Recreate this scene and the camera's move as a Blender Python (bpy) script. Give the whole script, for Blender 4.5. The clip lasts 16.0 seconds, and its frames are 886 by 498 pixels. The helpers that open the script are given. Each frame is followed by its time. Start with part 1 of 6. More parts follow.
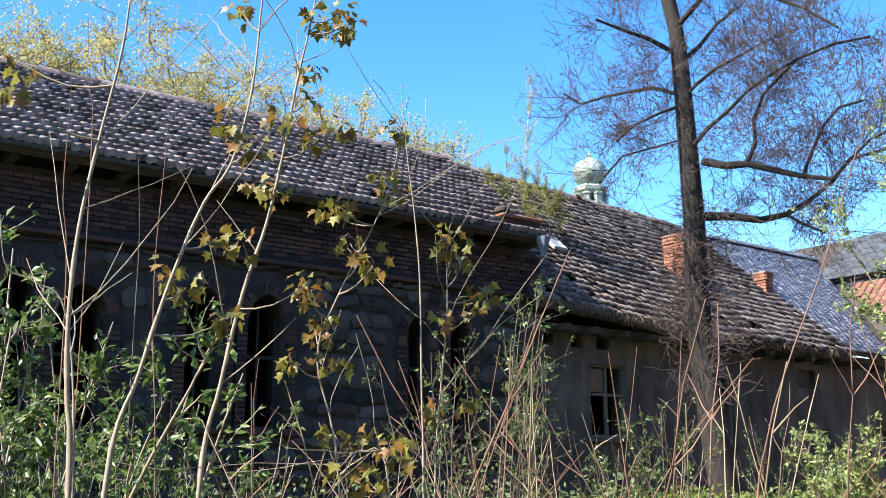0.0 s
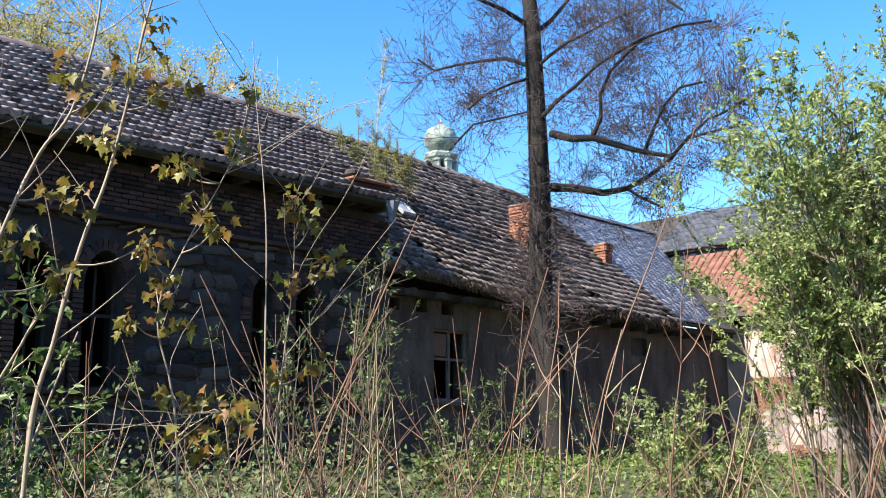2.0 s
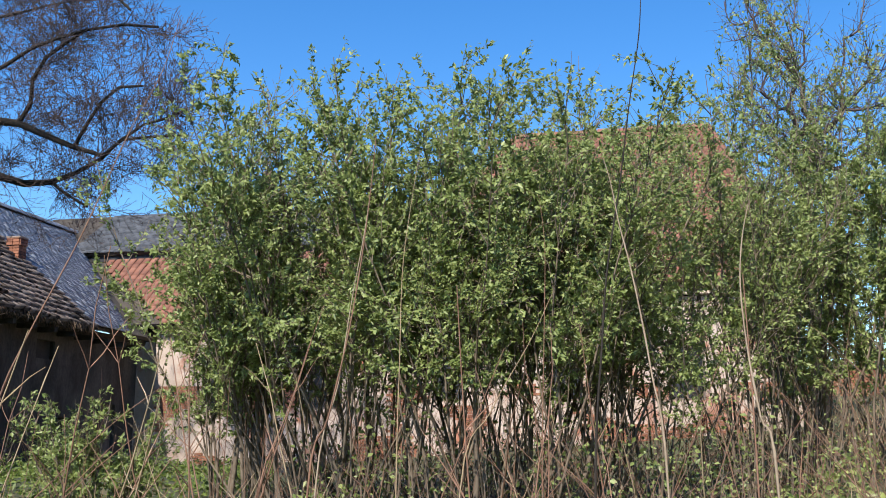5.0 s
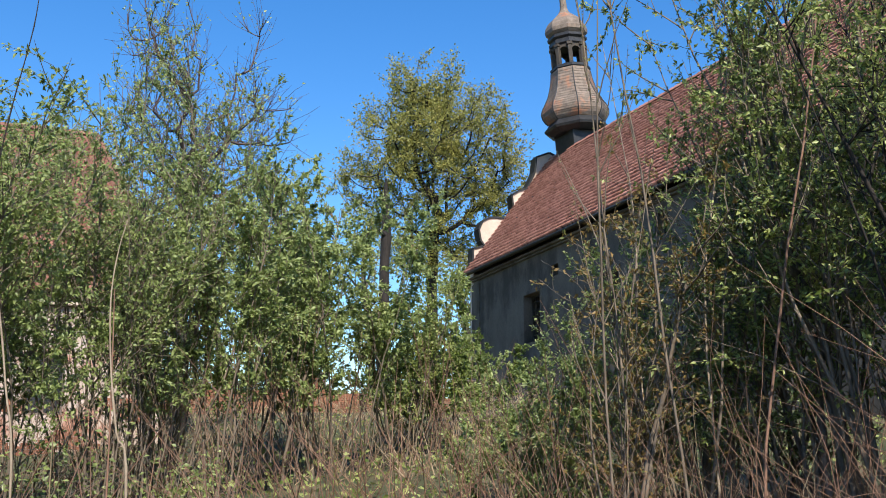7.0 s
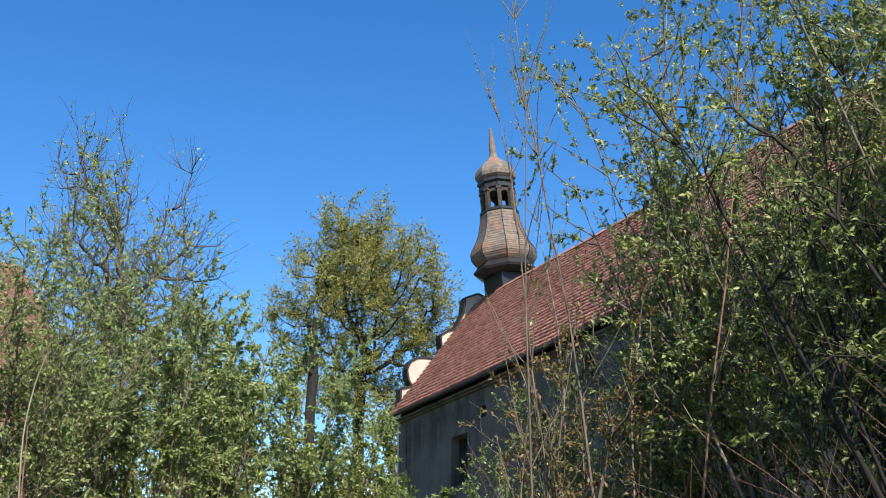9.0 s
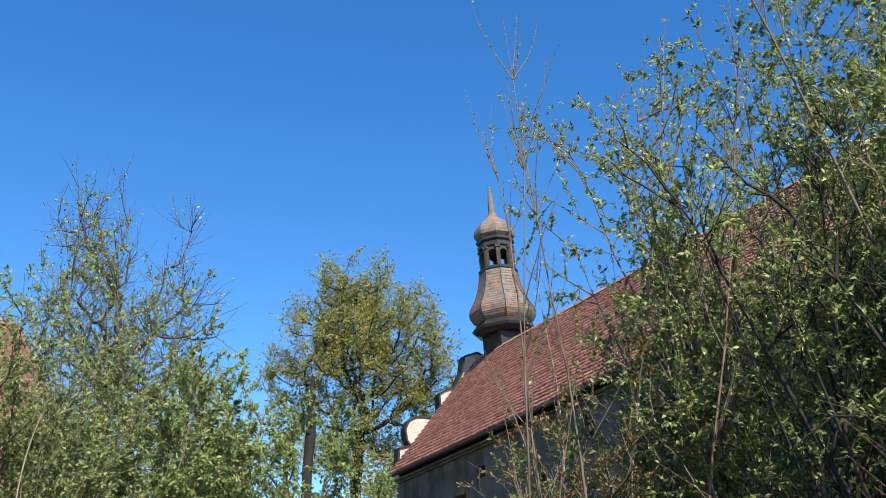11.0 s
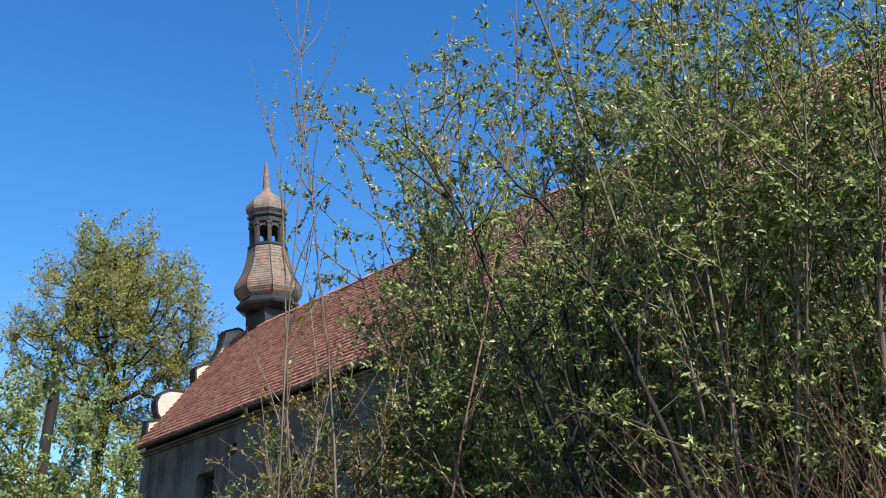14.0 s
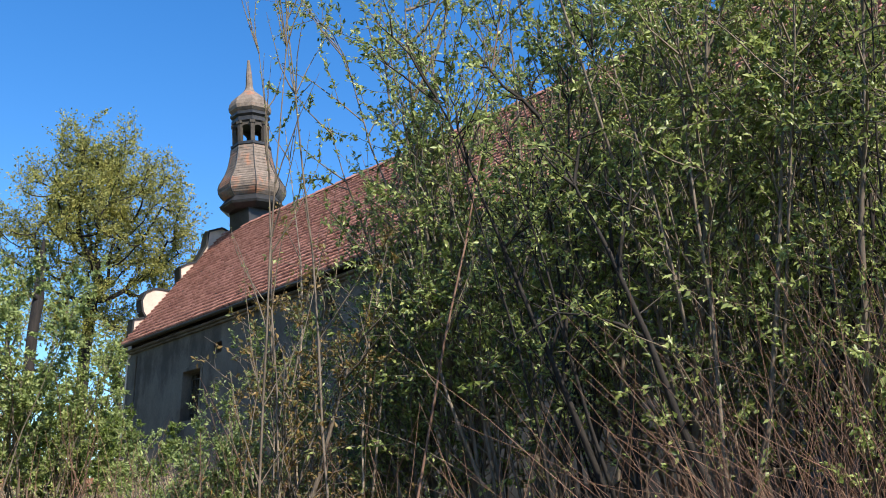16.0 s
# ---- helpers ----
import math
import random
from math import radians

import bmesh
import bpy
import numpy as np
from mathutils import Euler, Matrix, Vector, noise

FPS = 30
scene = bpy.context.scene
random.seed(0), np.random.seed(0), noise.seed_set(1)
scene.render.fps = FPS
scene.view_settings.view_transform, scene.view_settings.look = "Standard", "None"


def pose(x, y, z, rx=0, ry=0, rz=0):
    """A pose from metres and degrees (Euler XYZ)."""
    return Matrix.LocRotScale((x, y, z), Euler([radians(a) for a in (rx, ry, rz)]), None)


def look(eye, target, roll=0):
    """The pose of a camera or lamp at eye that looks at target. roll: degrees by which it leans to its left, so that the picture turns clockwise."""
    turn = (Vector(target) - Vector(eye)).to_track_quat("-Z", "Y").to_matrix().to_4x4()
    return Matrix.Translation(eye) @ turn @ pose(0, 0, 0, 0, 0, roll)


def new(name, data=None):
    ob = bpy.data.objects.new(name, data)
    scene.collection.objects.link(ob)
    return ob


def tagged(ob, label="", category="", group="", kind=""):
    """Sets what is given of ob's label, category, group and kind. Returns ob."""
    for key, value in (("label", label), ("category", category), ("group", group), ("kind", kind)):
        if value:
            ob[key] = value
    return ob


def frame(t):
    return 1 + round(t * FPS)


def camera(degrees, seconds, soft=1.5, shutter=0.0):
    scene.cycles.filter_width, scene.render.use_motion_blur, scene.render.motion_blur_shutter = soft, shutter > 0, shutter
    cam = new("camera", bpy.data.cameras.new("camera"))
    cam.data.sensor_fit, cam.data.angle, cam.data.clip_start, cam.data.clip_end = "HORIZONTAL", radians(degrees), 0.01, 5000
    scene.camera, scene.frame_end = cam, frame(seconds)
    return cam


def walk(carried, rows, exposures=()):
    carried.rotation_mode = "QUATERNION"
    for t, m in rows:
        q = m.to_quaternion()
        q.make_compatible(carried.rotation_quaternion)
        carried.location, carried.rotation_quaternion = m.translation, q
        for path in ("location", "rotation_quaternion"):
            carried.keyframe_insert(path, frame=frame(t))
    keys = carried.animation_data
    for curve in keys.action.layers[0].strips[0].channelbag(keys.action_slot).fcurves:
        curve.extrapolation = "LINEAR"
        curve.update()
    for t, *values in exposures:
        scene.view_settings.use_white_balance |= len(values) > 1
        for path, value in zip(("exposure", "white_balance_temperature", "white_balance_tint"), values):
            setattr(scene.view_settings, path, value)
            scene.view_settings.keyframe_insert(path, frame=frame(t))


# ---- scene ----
# the camera turns on the spot, at eye height
cam = camera(45.93, 16.0, soft=0.95)
EYE_Z = 1.6
# seconds, heading (clockwise from +y), tilt up, roll
TURNS = [
    (0.0, 0.00, 12.32, -0.29),
    (0.5, 2.06, 10.43, -0.02),
    (1.0, 5.90, 10.33, 0.01),
    (1.5, 8.12, 10.13, -0.05),
    (2.0, 8.45, 10.31, -0.07),
    (2.5, 9.09, 10.37, -0.11),
    (3.0, 11.08, 10.56, -0.12),
    (3.5, 16.50, 10.58, 0.08),
    (4.0, 23.40, 10.63, 0.03),
    (4.5, 31.78, 10.61, 0.02),
    (5.0, 39.84, 10.80, 0.33),
    (5.2, 43.16, 10.87, 0.27),
    (7.3, 76.94, 13.98, -0.06),
    (7.5, 77.81, 16.23, -0.11),
    (8.0, 77.79, 17.98, -0.10),
    (8.5, 77.73, 18.77, -0.07),
    (9.0, 77.74, 19.43, -0.10),
    (9.5, 77.78, 20.64, -0.09),
    (12.0, 77.80, 22.79, -0.02),
    (12.5, 77.99, 22.46, -0.05),
    (13.0, 81.46, 22.40, 0.22),
    (13.5, 86.87, 22.06, 0.20),
    (14.0, 91.28, 21.64, 0.07),
    (14.5, 93.51, 21.66, -0.03),
    (15.0, 93.26, 20.15, 0.06),
    (15.5, 93.13, 18.11, 0.14),
    (16.0, 92.20, 16.24, 0.18),
]
walk(cam, [(t, pose(0, 0, EYE_Z, 90 + tilt, 0, -heading) @ pose(0, 0, 0, 0, 0, roll)) for t, heading, tilt, roll in TURNS],
     exposures=[(0.0, 1.45), (1.5, 1.27), (3.5, 1.0), (5.0, 0.54), (7.5, 0.5), (12.0, 0.55), (14.5, 0.52), (16.0, 0.6)])

# ---- light: clear spring afternoon, sun behind the camera's left shoulder ----
SUN_AZ, SUN_EL = 240.0, 44.0
world = bpy.data.worlds.new("clear_sky")
scene.world = world
world.use_nodes = True
wn = world.node_tree
wn.nodes.clear()
sky = wn.nodes.new("ShaderNodeTexSky")
sky.sky_type = 'NISHITA'
sky.sun_disc = False
sky.sun_elevation = radians(SUN_EL)
sky.sun_rotation = radians(SUN_AZ)
sky.air_density, sky.dust_density, sky.ozone_density = 1.0, 0.25, 3.0
wbg = wn.nodes.new("ShaderNodeBackground")
wbg.inputs["Strength"].default_value = 0.15
wout = wn.nodes.new("ShaderNodeOutputWorld")
hue = wn.nodes.new("ShaderNodeHueSaturation")
hue.inputs["Hue"].default_value = 0.505
hue.inputs["Saturation"].default_value = 1.33
wn.links.new(sky.outputs[0], hue.inputs["Color"])
wn.links.new(hue.outputs[0], wbg.inputs[0])
wn.links.new(wbg.outputs[0], wout.inputs[0])
sun_data = bpy.data.lights.new("sun", 'SUN')
sun_data.energy, sun_data.angle, sun_data.color = 5.0, radians(0.5), (1.0, 0.93, 0.82)
sun = new("sun", sun_data)
_a, _e = radians(SUN_AZ), radians(SUN_EL)
_d = Vector((math.sin(_a) * math.cos(_e), math.cos(_a) * math.cos(_e), math.sin(_e)))
sun.matrix_world = look(_d * 200, (0, 0, 0))

# ---- materials ----
def srgb(r, g, b):
    return tuple(((c / 12.92) if c <= 0.04045 else ((c + 0.055) / 1.055) ** 2.4) for c in (r, g, b)) + (1.0,)


def material(name, dark, light, scale=6.0, rough=0.85, bump=0.3, fine=60.0, spread=0.5, third=None, third_scale=1.2,
             piece=0.0, island=0.0, metal=0.0, stretch=(1, 1, 1), lean=0.0, through_light=0.0, piece_hue=False):
    """A surface with large stains, fine grain and relief; dark and light are linear base colours."""
    m = bpy.data.materials.new(name)
    m.use_nodes = True
    nt = m.node_tree
    nd, lk = nt.nodes, nt.links
    bsdf = nd["Principled BSDF"]
    bsdf.inputs["Roughness"].default_value = rough
    bsdf.inputs["Metallic"].default_value = metal
    co = nd.new("ShaderNodeTexCoord")
    mp = nd.new("ShaderNodeMapping")
    mp.inputs["Scale"].default_value = stretch
    lk.new(co.outputs["Object"], mp.inputs[0])
    big = nd.new("ShaderNodeTexNoise")
    big.inputs["Scale"].default_value, big.inputs["Detail"].default_value, big.inputs["Roughness"].default_value = scale, 6, 0.6
    lk.new(mp.outputs[0], big.inputs[0])
    grain = nd.new("ShaderNodeTexNoise")
    grain.inputs["Scale"].default_value, grain.inputs["Detail"].default_value = fine, 3
    lk.new(mp.outputs[0], grain.inputs[0])
    mix1 = nd.new("ShaderNodeMath")
    mix1.operation = 'MULTIPLY_ADD'
    lk.new(grain.outputs[0], mix1.inputs[0])
    mix1.inputs[1].default_value = 0.45
    lk.new(big.outputs[0], mix1.inputs[2])
    last = mix1.outputs[0]
    if piece or island:
        src = nd.new("ShaderNodeObjectInfo").outputs["Random"] if piece else nd.new("ShaderNodeNewGeometry").outputs["Random Per Island"]
        add = nd.new("ShaderNodeMath")
        add.operation = 'MULTIPLY_ADD'
        lk.new(src, add.inputs[0])
        add.inputs[1].default_value = piece or island
        lk.new(last, add.inputs[2])
        sub = nd.new("ShaderNodeMath")
        sub.operation = 'SUBTRACT'
        lk.new(add.outputs[0], sub.inputs[0])
        sub.inputs[1].default_value = (piece or island) / 2
        last = sub.outputs[0]
    rng = nd.new("ShaderNodeMapRange")
    rng.inputs[1].default_value, rng.inputs[2].default_value = 0.72 - spread / 2, 0.72 + spread / 2
    lk.new(last, rng.inputs[0])
    col = nd.new("ShaderNodeMix")
    col.data_type = 'RGBA'
    col.inputs[6].default_value, col.inputs[7].default_value = (*dark[:3], 1), (*light[:3], 1)
    lk.new(rng.outputs[0], col.inputs[0])
    out = col.outputs[2]
    if third:
        n3 = nd.new("ShaderNodeTexNoise")
        n3.inputs["Scale"].default_value, n3.inputs["Detail"].default_value, n3.inputs["Roughness"].default_value = third_scale, 8, 0.65
        lk.new(mp.outputs[0], n3.inputs[0])
        r3 = nd.new("ShaderNodeMapRange")
        r3.inputs[1].default_value, r3.inputs[2].default_value = 0.52 - lean, 0.62 - lean
        if piece_hue:
            shuffle = nd.new("ShaderNodeMath")
            shuffle.operation = 'MULTIPLY'
            shuffle.inputs[1].default_value = 17.3
            lk.new(nd.new("ShaderNodeObjectInfo").outputs["Random"] if piece else nd.new("ShaderNodeNewGeometry").outputs["Random Per Island"], shuffle.inputs[0])
            part_of = nd.new("ShaderNodeMath")
            part_of.operation = 'FRACT'
            lk.new(shuffle.outputs[0], part_of.inputs[0])
            lk.new(part_of.outputs[0], r3.inputs[0])
            r3.inputs[1].default_value, r3.inputs[2].default_value = 0.55 - lean, 1.0 - lean
        else:
            lk.new(n3.outputs[0], r3.inputs[0])
        c3 = nd.new("ShaderNodeMix")
        c3.data_type = 'RGBA'
        c3.inputs[7].default_value = (*third[:3], 1)
        lk.new(r3.outputs[0], c3.inputs[0])
        lk.new(out, c3.inputs[6])
        out = c3.outputs[2]
    lk.new(out, bsdf.inputs["Base Color"])
    if bump:
        bp = nd.new("ShaderNodeBump")
        bp.inputs["Strength"].default_value, bp.inputs["Distance"].default_value = bump, 0.02
        lk.new(mix1.outputs[0], bp.inputs["Height"])
        lk.new(bp.outputs[0], bsdf.inputs["Normal"])
    if through_light:
        tl = nd.new("ShaderNodeBsdfTranslucent")
        lk.new(out, tl.inputs[0])
        ms = nd.new("ShaderNodeMixShader")
        ms.inputs[0].default_value = through_light
        lk.new(bsdf.outputs[0], ms.inputs[1])
        lk.new(tl.outputs[0], ms.inputs[2])
        lk.new(ms.outputs[0], nd["Material Output"].inputs[0])
    return m


M = {
    "ground": material("weedy_ground", (0.03, 0.038, 0.014), (0.08, 0.088, 0.035), 0.8, 0.95, 0.6, 14, 0.5, (0.14, 0.11, 0.06), 0.5),
    # stone, mortar and brick darkened to carry the shade on the wing's front
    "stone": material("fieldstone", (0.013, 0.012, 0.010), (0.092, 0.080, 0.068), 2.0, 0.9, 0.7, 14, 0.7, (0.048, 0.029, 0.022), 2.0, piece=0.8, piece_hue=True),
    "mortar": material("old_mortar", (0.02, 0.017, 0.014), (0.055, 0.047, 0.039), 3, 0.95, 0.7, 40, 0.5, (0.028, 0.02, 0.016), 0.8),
    "brick": material("shade_toned_brick", (0.018, 0.011, 0.009), (0.085, 0.04, 0.029), 4, 0.9, 0.5, 40, 0.6, (0.075, 0.064, 0.053), 2.0, piece=0.8, piece_hue=True, lean=-0.25),
    "brick_rest": material("shade_toned_brick_joined", (0.018, 0.011, 0.009), (0.085, 0.04, 0.029), 4, 0.9, 0.5, 40, 0.6, (0.075, 0.064, 0.053), 2.0, island=0.8, piece_hue=True, lean=-0.25),
    "red_brick": material("chimney_brick", (0.17, 0.07, 0.042), (0.36, 0.155, 0.09), 4, 0.9, 0.5, 40, 0.6, island=0.5),
    "tile_grey": material("weathered_pantile", (0.055, 0.038, 0.031), (0.38, 0.295, 0.255), 5, 0.8, 0.6, 26, 0.7, (0.075, 0.053, 0.043), 1.0, piece=0.65, lean=-0.04),
    "tile_grey_rest": material("weathered_pantile_joined", (0.055, 0.038, 0.031), (0.38, 0.295, 0.255), 5, 0.8, 0.6, 26, 0.7, (0.075, 0.053, 0.043), 1.0, island=0.65, lean=-0.04),
    "tile_brown": material("mossy_brown_tile", (0.035, 0.026, 0.02), (0.36, 0.285, 0.235), 4, 0.85, 0.7, 24, 0.75, (0.06, 0.048, 0.034), 0.9, piece=0.7),
    "tile_brown_rest": material("mossy_brown_tile_joined", (0.035, 0.026, 0.02), (0.36, 0.285, 0.235), 4, 0.85, 0.7, 24, 0.75, (0.06, 0.048, 0.034), 0.9, island=0.7),
    "slate": material("blue_grey_slate", (0.13, 0.145, 0.175), (0.28, 0.31, 0.36), 3, 0.62, 0.3, 30, 0.6, island=0.6),
    "slate_dark": material("dark_slate", (0.03, 0.034, 0.042), (0.085, 0.093, 0.11), 3, 0.8, 0.3, 30, 0.6, island=0.6),
    "tile_red": material("orange_red_tile", (0.17, 0.07, 0.048), (0.31, 0.14, 0.095), 3, 0.8, 0.4, 30, 0.6, island=0.5),
    "church_tile": material("church_red_tile", (0.28, 0.11, 0.075), (0.55, 0.265, 0.19), 2, 0.8, 0.4, 30, 0.6, piece=0.5),
    "church_tile_rest": material("church_red_tile_joined", (0.28, 0.11, 0.075), (0.55, 0.265, 0.19), 2, 0.8, 0.4, 30, 0.6, island=0.5),
    # base darkened for the shaded front; stains and brown patches are its own
    "plaster": material("grey_stained_plaster", (0.03, 0.025, 0.02), (0.145, 0.122, 0.097), 1.8, 0.95, 0.6, 30, 0.5, (0.055, 0.039, 0.03), 1.2, stretch=(1, 1, 0.45)),
    "pink_plaster": material("pink_flaking_plaster", (0.38, 0.28, 0.22), (0.58, 0.49, 0.43), 1.5, 0.95, 0.5, 30, 0.5, (0.38, 0.16, 0.10), 0.9),
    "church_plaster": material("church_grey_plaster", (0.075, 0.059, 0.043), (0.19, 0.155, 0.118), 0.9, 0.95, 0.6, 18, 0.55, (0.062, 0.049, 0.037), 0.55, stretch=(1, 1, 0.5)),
    "cream": material("cream_stucco", (0.52, 0.40, 0.32), (0.72, 0.58, 0.47), 2, 0.9, 0.3, 30, 0.5),
    "wood": material("weathered_wood", (0.09, 0.07, 0.055), (0.22, 0.18, 0.15), 5, 0.85, 0.5, 40, 0.6, stretch=(1, 1, 0.2)),
    "dark_wood": material("dark_old_wood", (0.03, 0.025, 0.02), (0.08, 0.065, 0.05), 5, 0.85, 0.4, 40, 0.6),
    # near-black base stands in for unlit rooms behind the openings
    "interior": material("unlit_interior", (0.02, 0.019, 0.018), (0.05, 0.047, 0.043), 2, 0.95, 0.2, 20, 0.5),
    "glass": material("dusty_glass", (0.012, 0.013, 0.015), (0.03, 0.033, 0.036), 3, 0.4, 0.0, 20, 0.5),
    "metal_dark": material("dark_tin", (0.018, 0.018, 0.019), (0.05, 0.05, 0.052), 4, 0.5, 0.2, 30, 0.6, metal=0.3),
    "zinc": material("zinc_sheet", (0.35, 0.36, 0.37), (0.55, 0.56, 0.57), 3, 0.45, 0.15, 30, 0.6, metal=0.4),
    "copper": material("verdigris_copper", (0.15, 0.19, 0.16), (0.40, 0.45, 0.39), 1.4, 0.6, 0.4, 12, 0.6, (0.08, 0.09, 0.075), 1.3),
    "shingle": material("weathered_shingle", (0.085, 0.066, 0.053), (0.29, 0.225, 0.175), 4, 0.85, 0.6, 24, 0.6, (0.33, 0.15, 0.085), 1.0, island=0.4, lean=-0.02),
    "bark": material("grey_brown_bark", (0.085, 0.065, 0.048), (0.25, 0.20, 0.15), 6, 0.95, 0.9, 30, 0.6, stretch=(1, 1, 0.3)),
    "bark_dark": material("dark_bark", (0.010, 0.008, 0.007), (0.040, 0.032, 0.026), 5, 0.95, 0.9, 26, 0.6, stretch=(1, 1, 0.3)),
    "twig_purple": material("purplish_twig", (0.05, 0.036, 0.034), (0.115, 0.082, 0.078), 4, 0.9, 0.0, 20, 0.6),
    "stem_pale": material("pale_stem", (0.22, 0.165, 0.115), (0.42, 0.34, 0.25), 6, 0.7, 0.2, 40, 0.6),
    "stem_red": material("russet_dry_stalk", (0.10, 0.052, 0.034), (0.29, 0.165, 0.11), 4, 0.8, 0.2, 40, 0.6, island=0.6),
    "straw": material("dry_straw", (0.22, 0.155, 0.09), (0.44, 0.34, 0.22), 4, 0.85, 0.0, 40, 0.6, island=0.6),
    "white_bark": material("birch_bark", (0.40, 0.38, 0.35), (0.75, 0.73, 0.70), 8, 0.8, 0.3, 30, 0.4),
    "leaf_green": material("fresh_green_leaf", (0.14, 0.195, 0.05), (0.39, 0.46, 0.17), 3, 0.42, 0.0, 20, 0.7, island=0.6, through_light=0.42),
    "leaf_dark": material("elder_green_leaf", (0.045, 0.085, 0.018), (0.16, 0.23, 0.06), 3, 0.36, 0.0, 20, 0.7, island=0.9, through_light=0.4),
    "leaf_maple": material("young_maple_leaf", (0.10, 0.085, 0.014), (0.30, 0.27, 0.05), 3, 0.45, 0.0, 20, 0.7, (0.26, 0.115, 0.025), 1.0, island=0.8, through_light=0.4, piece_hue=True),
    "leaf_olive": material("olive_yellow_leaf", (0.17, 0.18, 0.035), (0.46, 0.43, 0.12), 3, 0.5, 0.0, 20, 0.7, island=0.8, through_light=0.5),
    "leaf_yellow": material("spring_yellow_leaf", (0.30, 0.255, 0.075), (0.54, 0.47, 0.18), 3, 0.6, 0.0, 20, 0.7, island=0.6, through_light=0.5),
    "leaf_silver": material("grey_green_leaf", (0.095, 0.14, 0.028), (0.47, 0.53, 0.18), 3, 0.38, 0.0, 20, 0.7, island=0.8, through_light=0.45),
    "leaf_ground": material("ground_herb_leaf", (0.07, 0.115, 0.02), (0.21, 0.27, 0.055), 3, 0.5, 0.0, 20, 0.7, island=0.6, through_light=0.4),
    "leaf_brown": material("russet_young_leaf", (0.13, 0.085, 0.025), (0.34, 0.22, 0.07), 3, 0.5, 0.0, 20, 0.7, (0.16, 0.20, 0.06), 1.0, island=0.6, through_light=0.4, piece_hue=True),
    # dark leaf for the unseen woods and for herbs toned as if shaded
    "added_woods": material("shade_leaf", (0.04, 0.06, 0.015), (0.10, 0.13, 0.035), 3, 0.6, 0.0, 20, 0.7, island=0.6),
    "moss": material("dry_moss", (0.13, 0.09, 0.06), (0.28, 0.20, 0.14), 5, 0.95, 0.5, 40, 0.6),
}


# ---- mesh helpers ----
def thing(name, m, label, category, group="", kind=""):
    ob = new(name)
    ob.empty_display_size = 0.2
    ob.matrix_world = m
    return tagged(ob, label, category, group, kind)


def mesh_of(name, bm, mat, smooth=False):
    me = bpy.data.meshes.new(name)
    bm.to_mesh(me)
    bm.free()
    me.materials.append(mat)
    if smooth:
        me.polygons.foreach_set("use_smooth", [True] * len(me.polygons))
    return me


def part(name, bm, mat, parent, label="", smooth=False, kind=""):
    ob = new(name, mesh_of(name, bm, mat, smooth))
    ob.parent = parent
    return tagged(ob, label, kind=kind)


def solo(name, bm, mat, m, label, category, group="", kind="", smooth=False):
    ob = new(name, mesh_of(name, bm, mat, smooth))
    ob.matrix_world = m
    return tagged(ob, label, category, group, kind)


def raw_mesh(name, verts, faces, mat, smooth=False):
    """verts (n, 3), faces (k, 3 or 4) as arrays."""
    me = bpy.data.meshes.new(name)
    verts, faces = np.asarray(verts, np.float32), np.asarray(faces, np.int32)
    k, c = faces.shape
    me.vertices.add(len(verts))
    me.vertices.foreach_set("co", verts.ravel())
    me.loops.add(k * c)
    me.loops.foreach_set("vertex_index", faces.ravel())
    me.polygons.add(k)
    me.polygons.foreach_set("loop_start", np.arange(0, k * c, c, dtype=np.int32))
    if smooth:
        me.polygons.foreach_set("use_smooth", np.ones(k, bool))
    me.update(calc_edges=True)
    me.materials.append(mat)
    return me


def box(bm, x0, x1, y0, y1, z0, z1):
    v = [bm.verts.new((x, y, z)) for z in (z0, z1) for y in (y0, y1) for x in (x0, x1)]
    for q in ((0, 2, 3, 1), (4, 5, 7, 6), (0, 1, 5, 4), (2, 6, 7, 3), (0, 4, 6, 2), (1, 3, 7, 5)):
        bm.faces.new([v[i] for i in q])
    return v


def boxes(*specs, bevel=0.0):
    bm = bmesh.new()
    for s in specs:
        box(bm, *s)
    if bevel:
        bmesh.ops.bevel(bm, geom=bm.edges[:], offset=bevel, segments=1, affect='EDGES')
    return bm


def prism(bm, outline, y0, y1, swap=False):
    """An outline of (x, z) pulled from y0 to y1 (swap: outline of (y, z) pulled along x)."""
    place = (lambda a, b, c: (c, a, b)) if swap else (lambda a, b, c: (a, c, b))
    f = [bm.verts.new(place(a, b, y0)) for a, b in outline]
    g = [bm.verts.new(place(a, b, y1)) for a, b in outline]
    bm.faces.new(f)
    bm.faces.new(g[::-1])
    n = len(f)
    for i in range(n):
        bm.faces.new((f[i], g[i], g[(i + 1) % n], f[(i + 1) % n]))
    bmesh.ops.recalc_face_normals(bm, faces=bm.faces[:])
    return bm


def lathe(bm, profile, sides, turn=0.0):
    """profile: (radius, z) from the bottom up."""
    rings = []
    for r, z in profile:
        rings.append([bm.verts.new((r * math.cos(turn + 2 * math.pi * i / sides), r * math.sin(turn + 2 * math.pi * i / sides), z)) for i in range(sides)])
    for a, b in zip(rings, rings[1:]):
        for i in range(sides):
            bm.faces.new((a[i], a[(i + 1) % sides], b[(i + 1) % sides], b[i]))
    bm.faces.new(rings[0][::-1])
    bm.faces.new(rings[-1])
    return bm


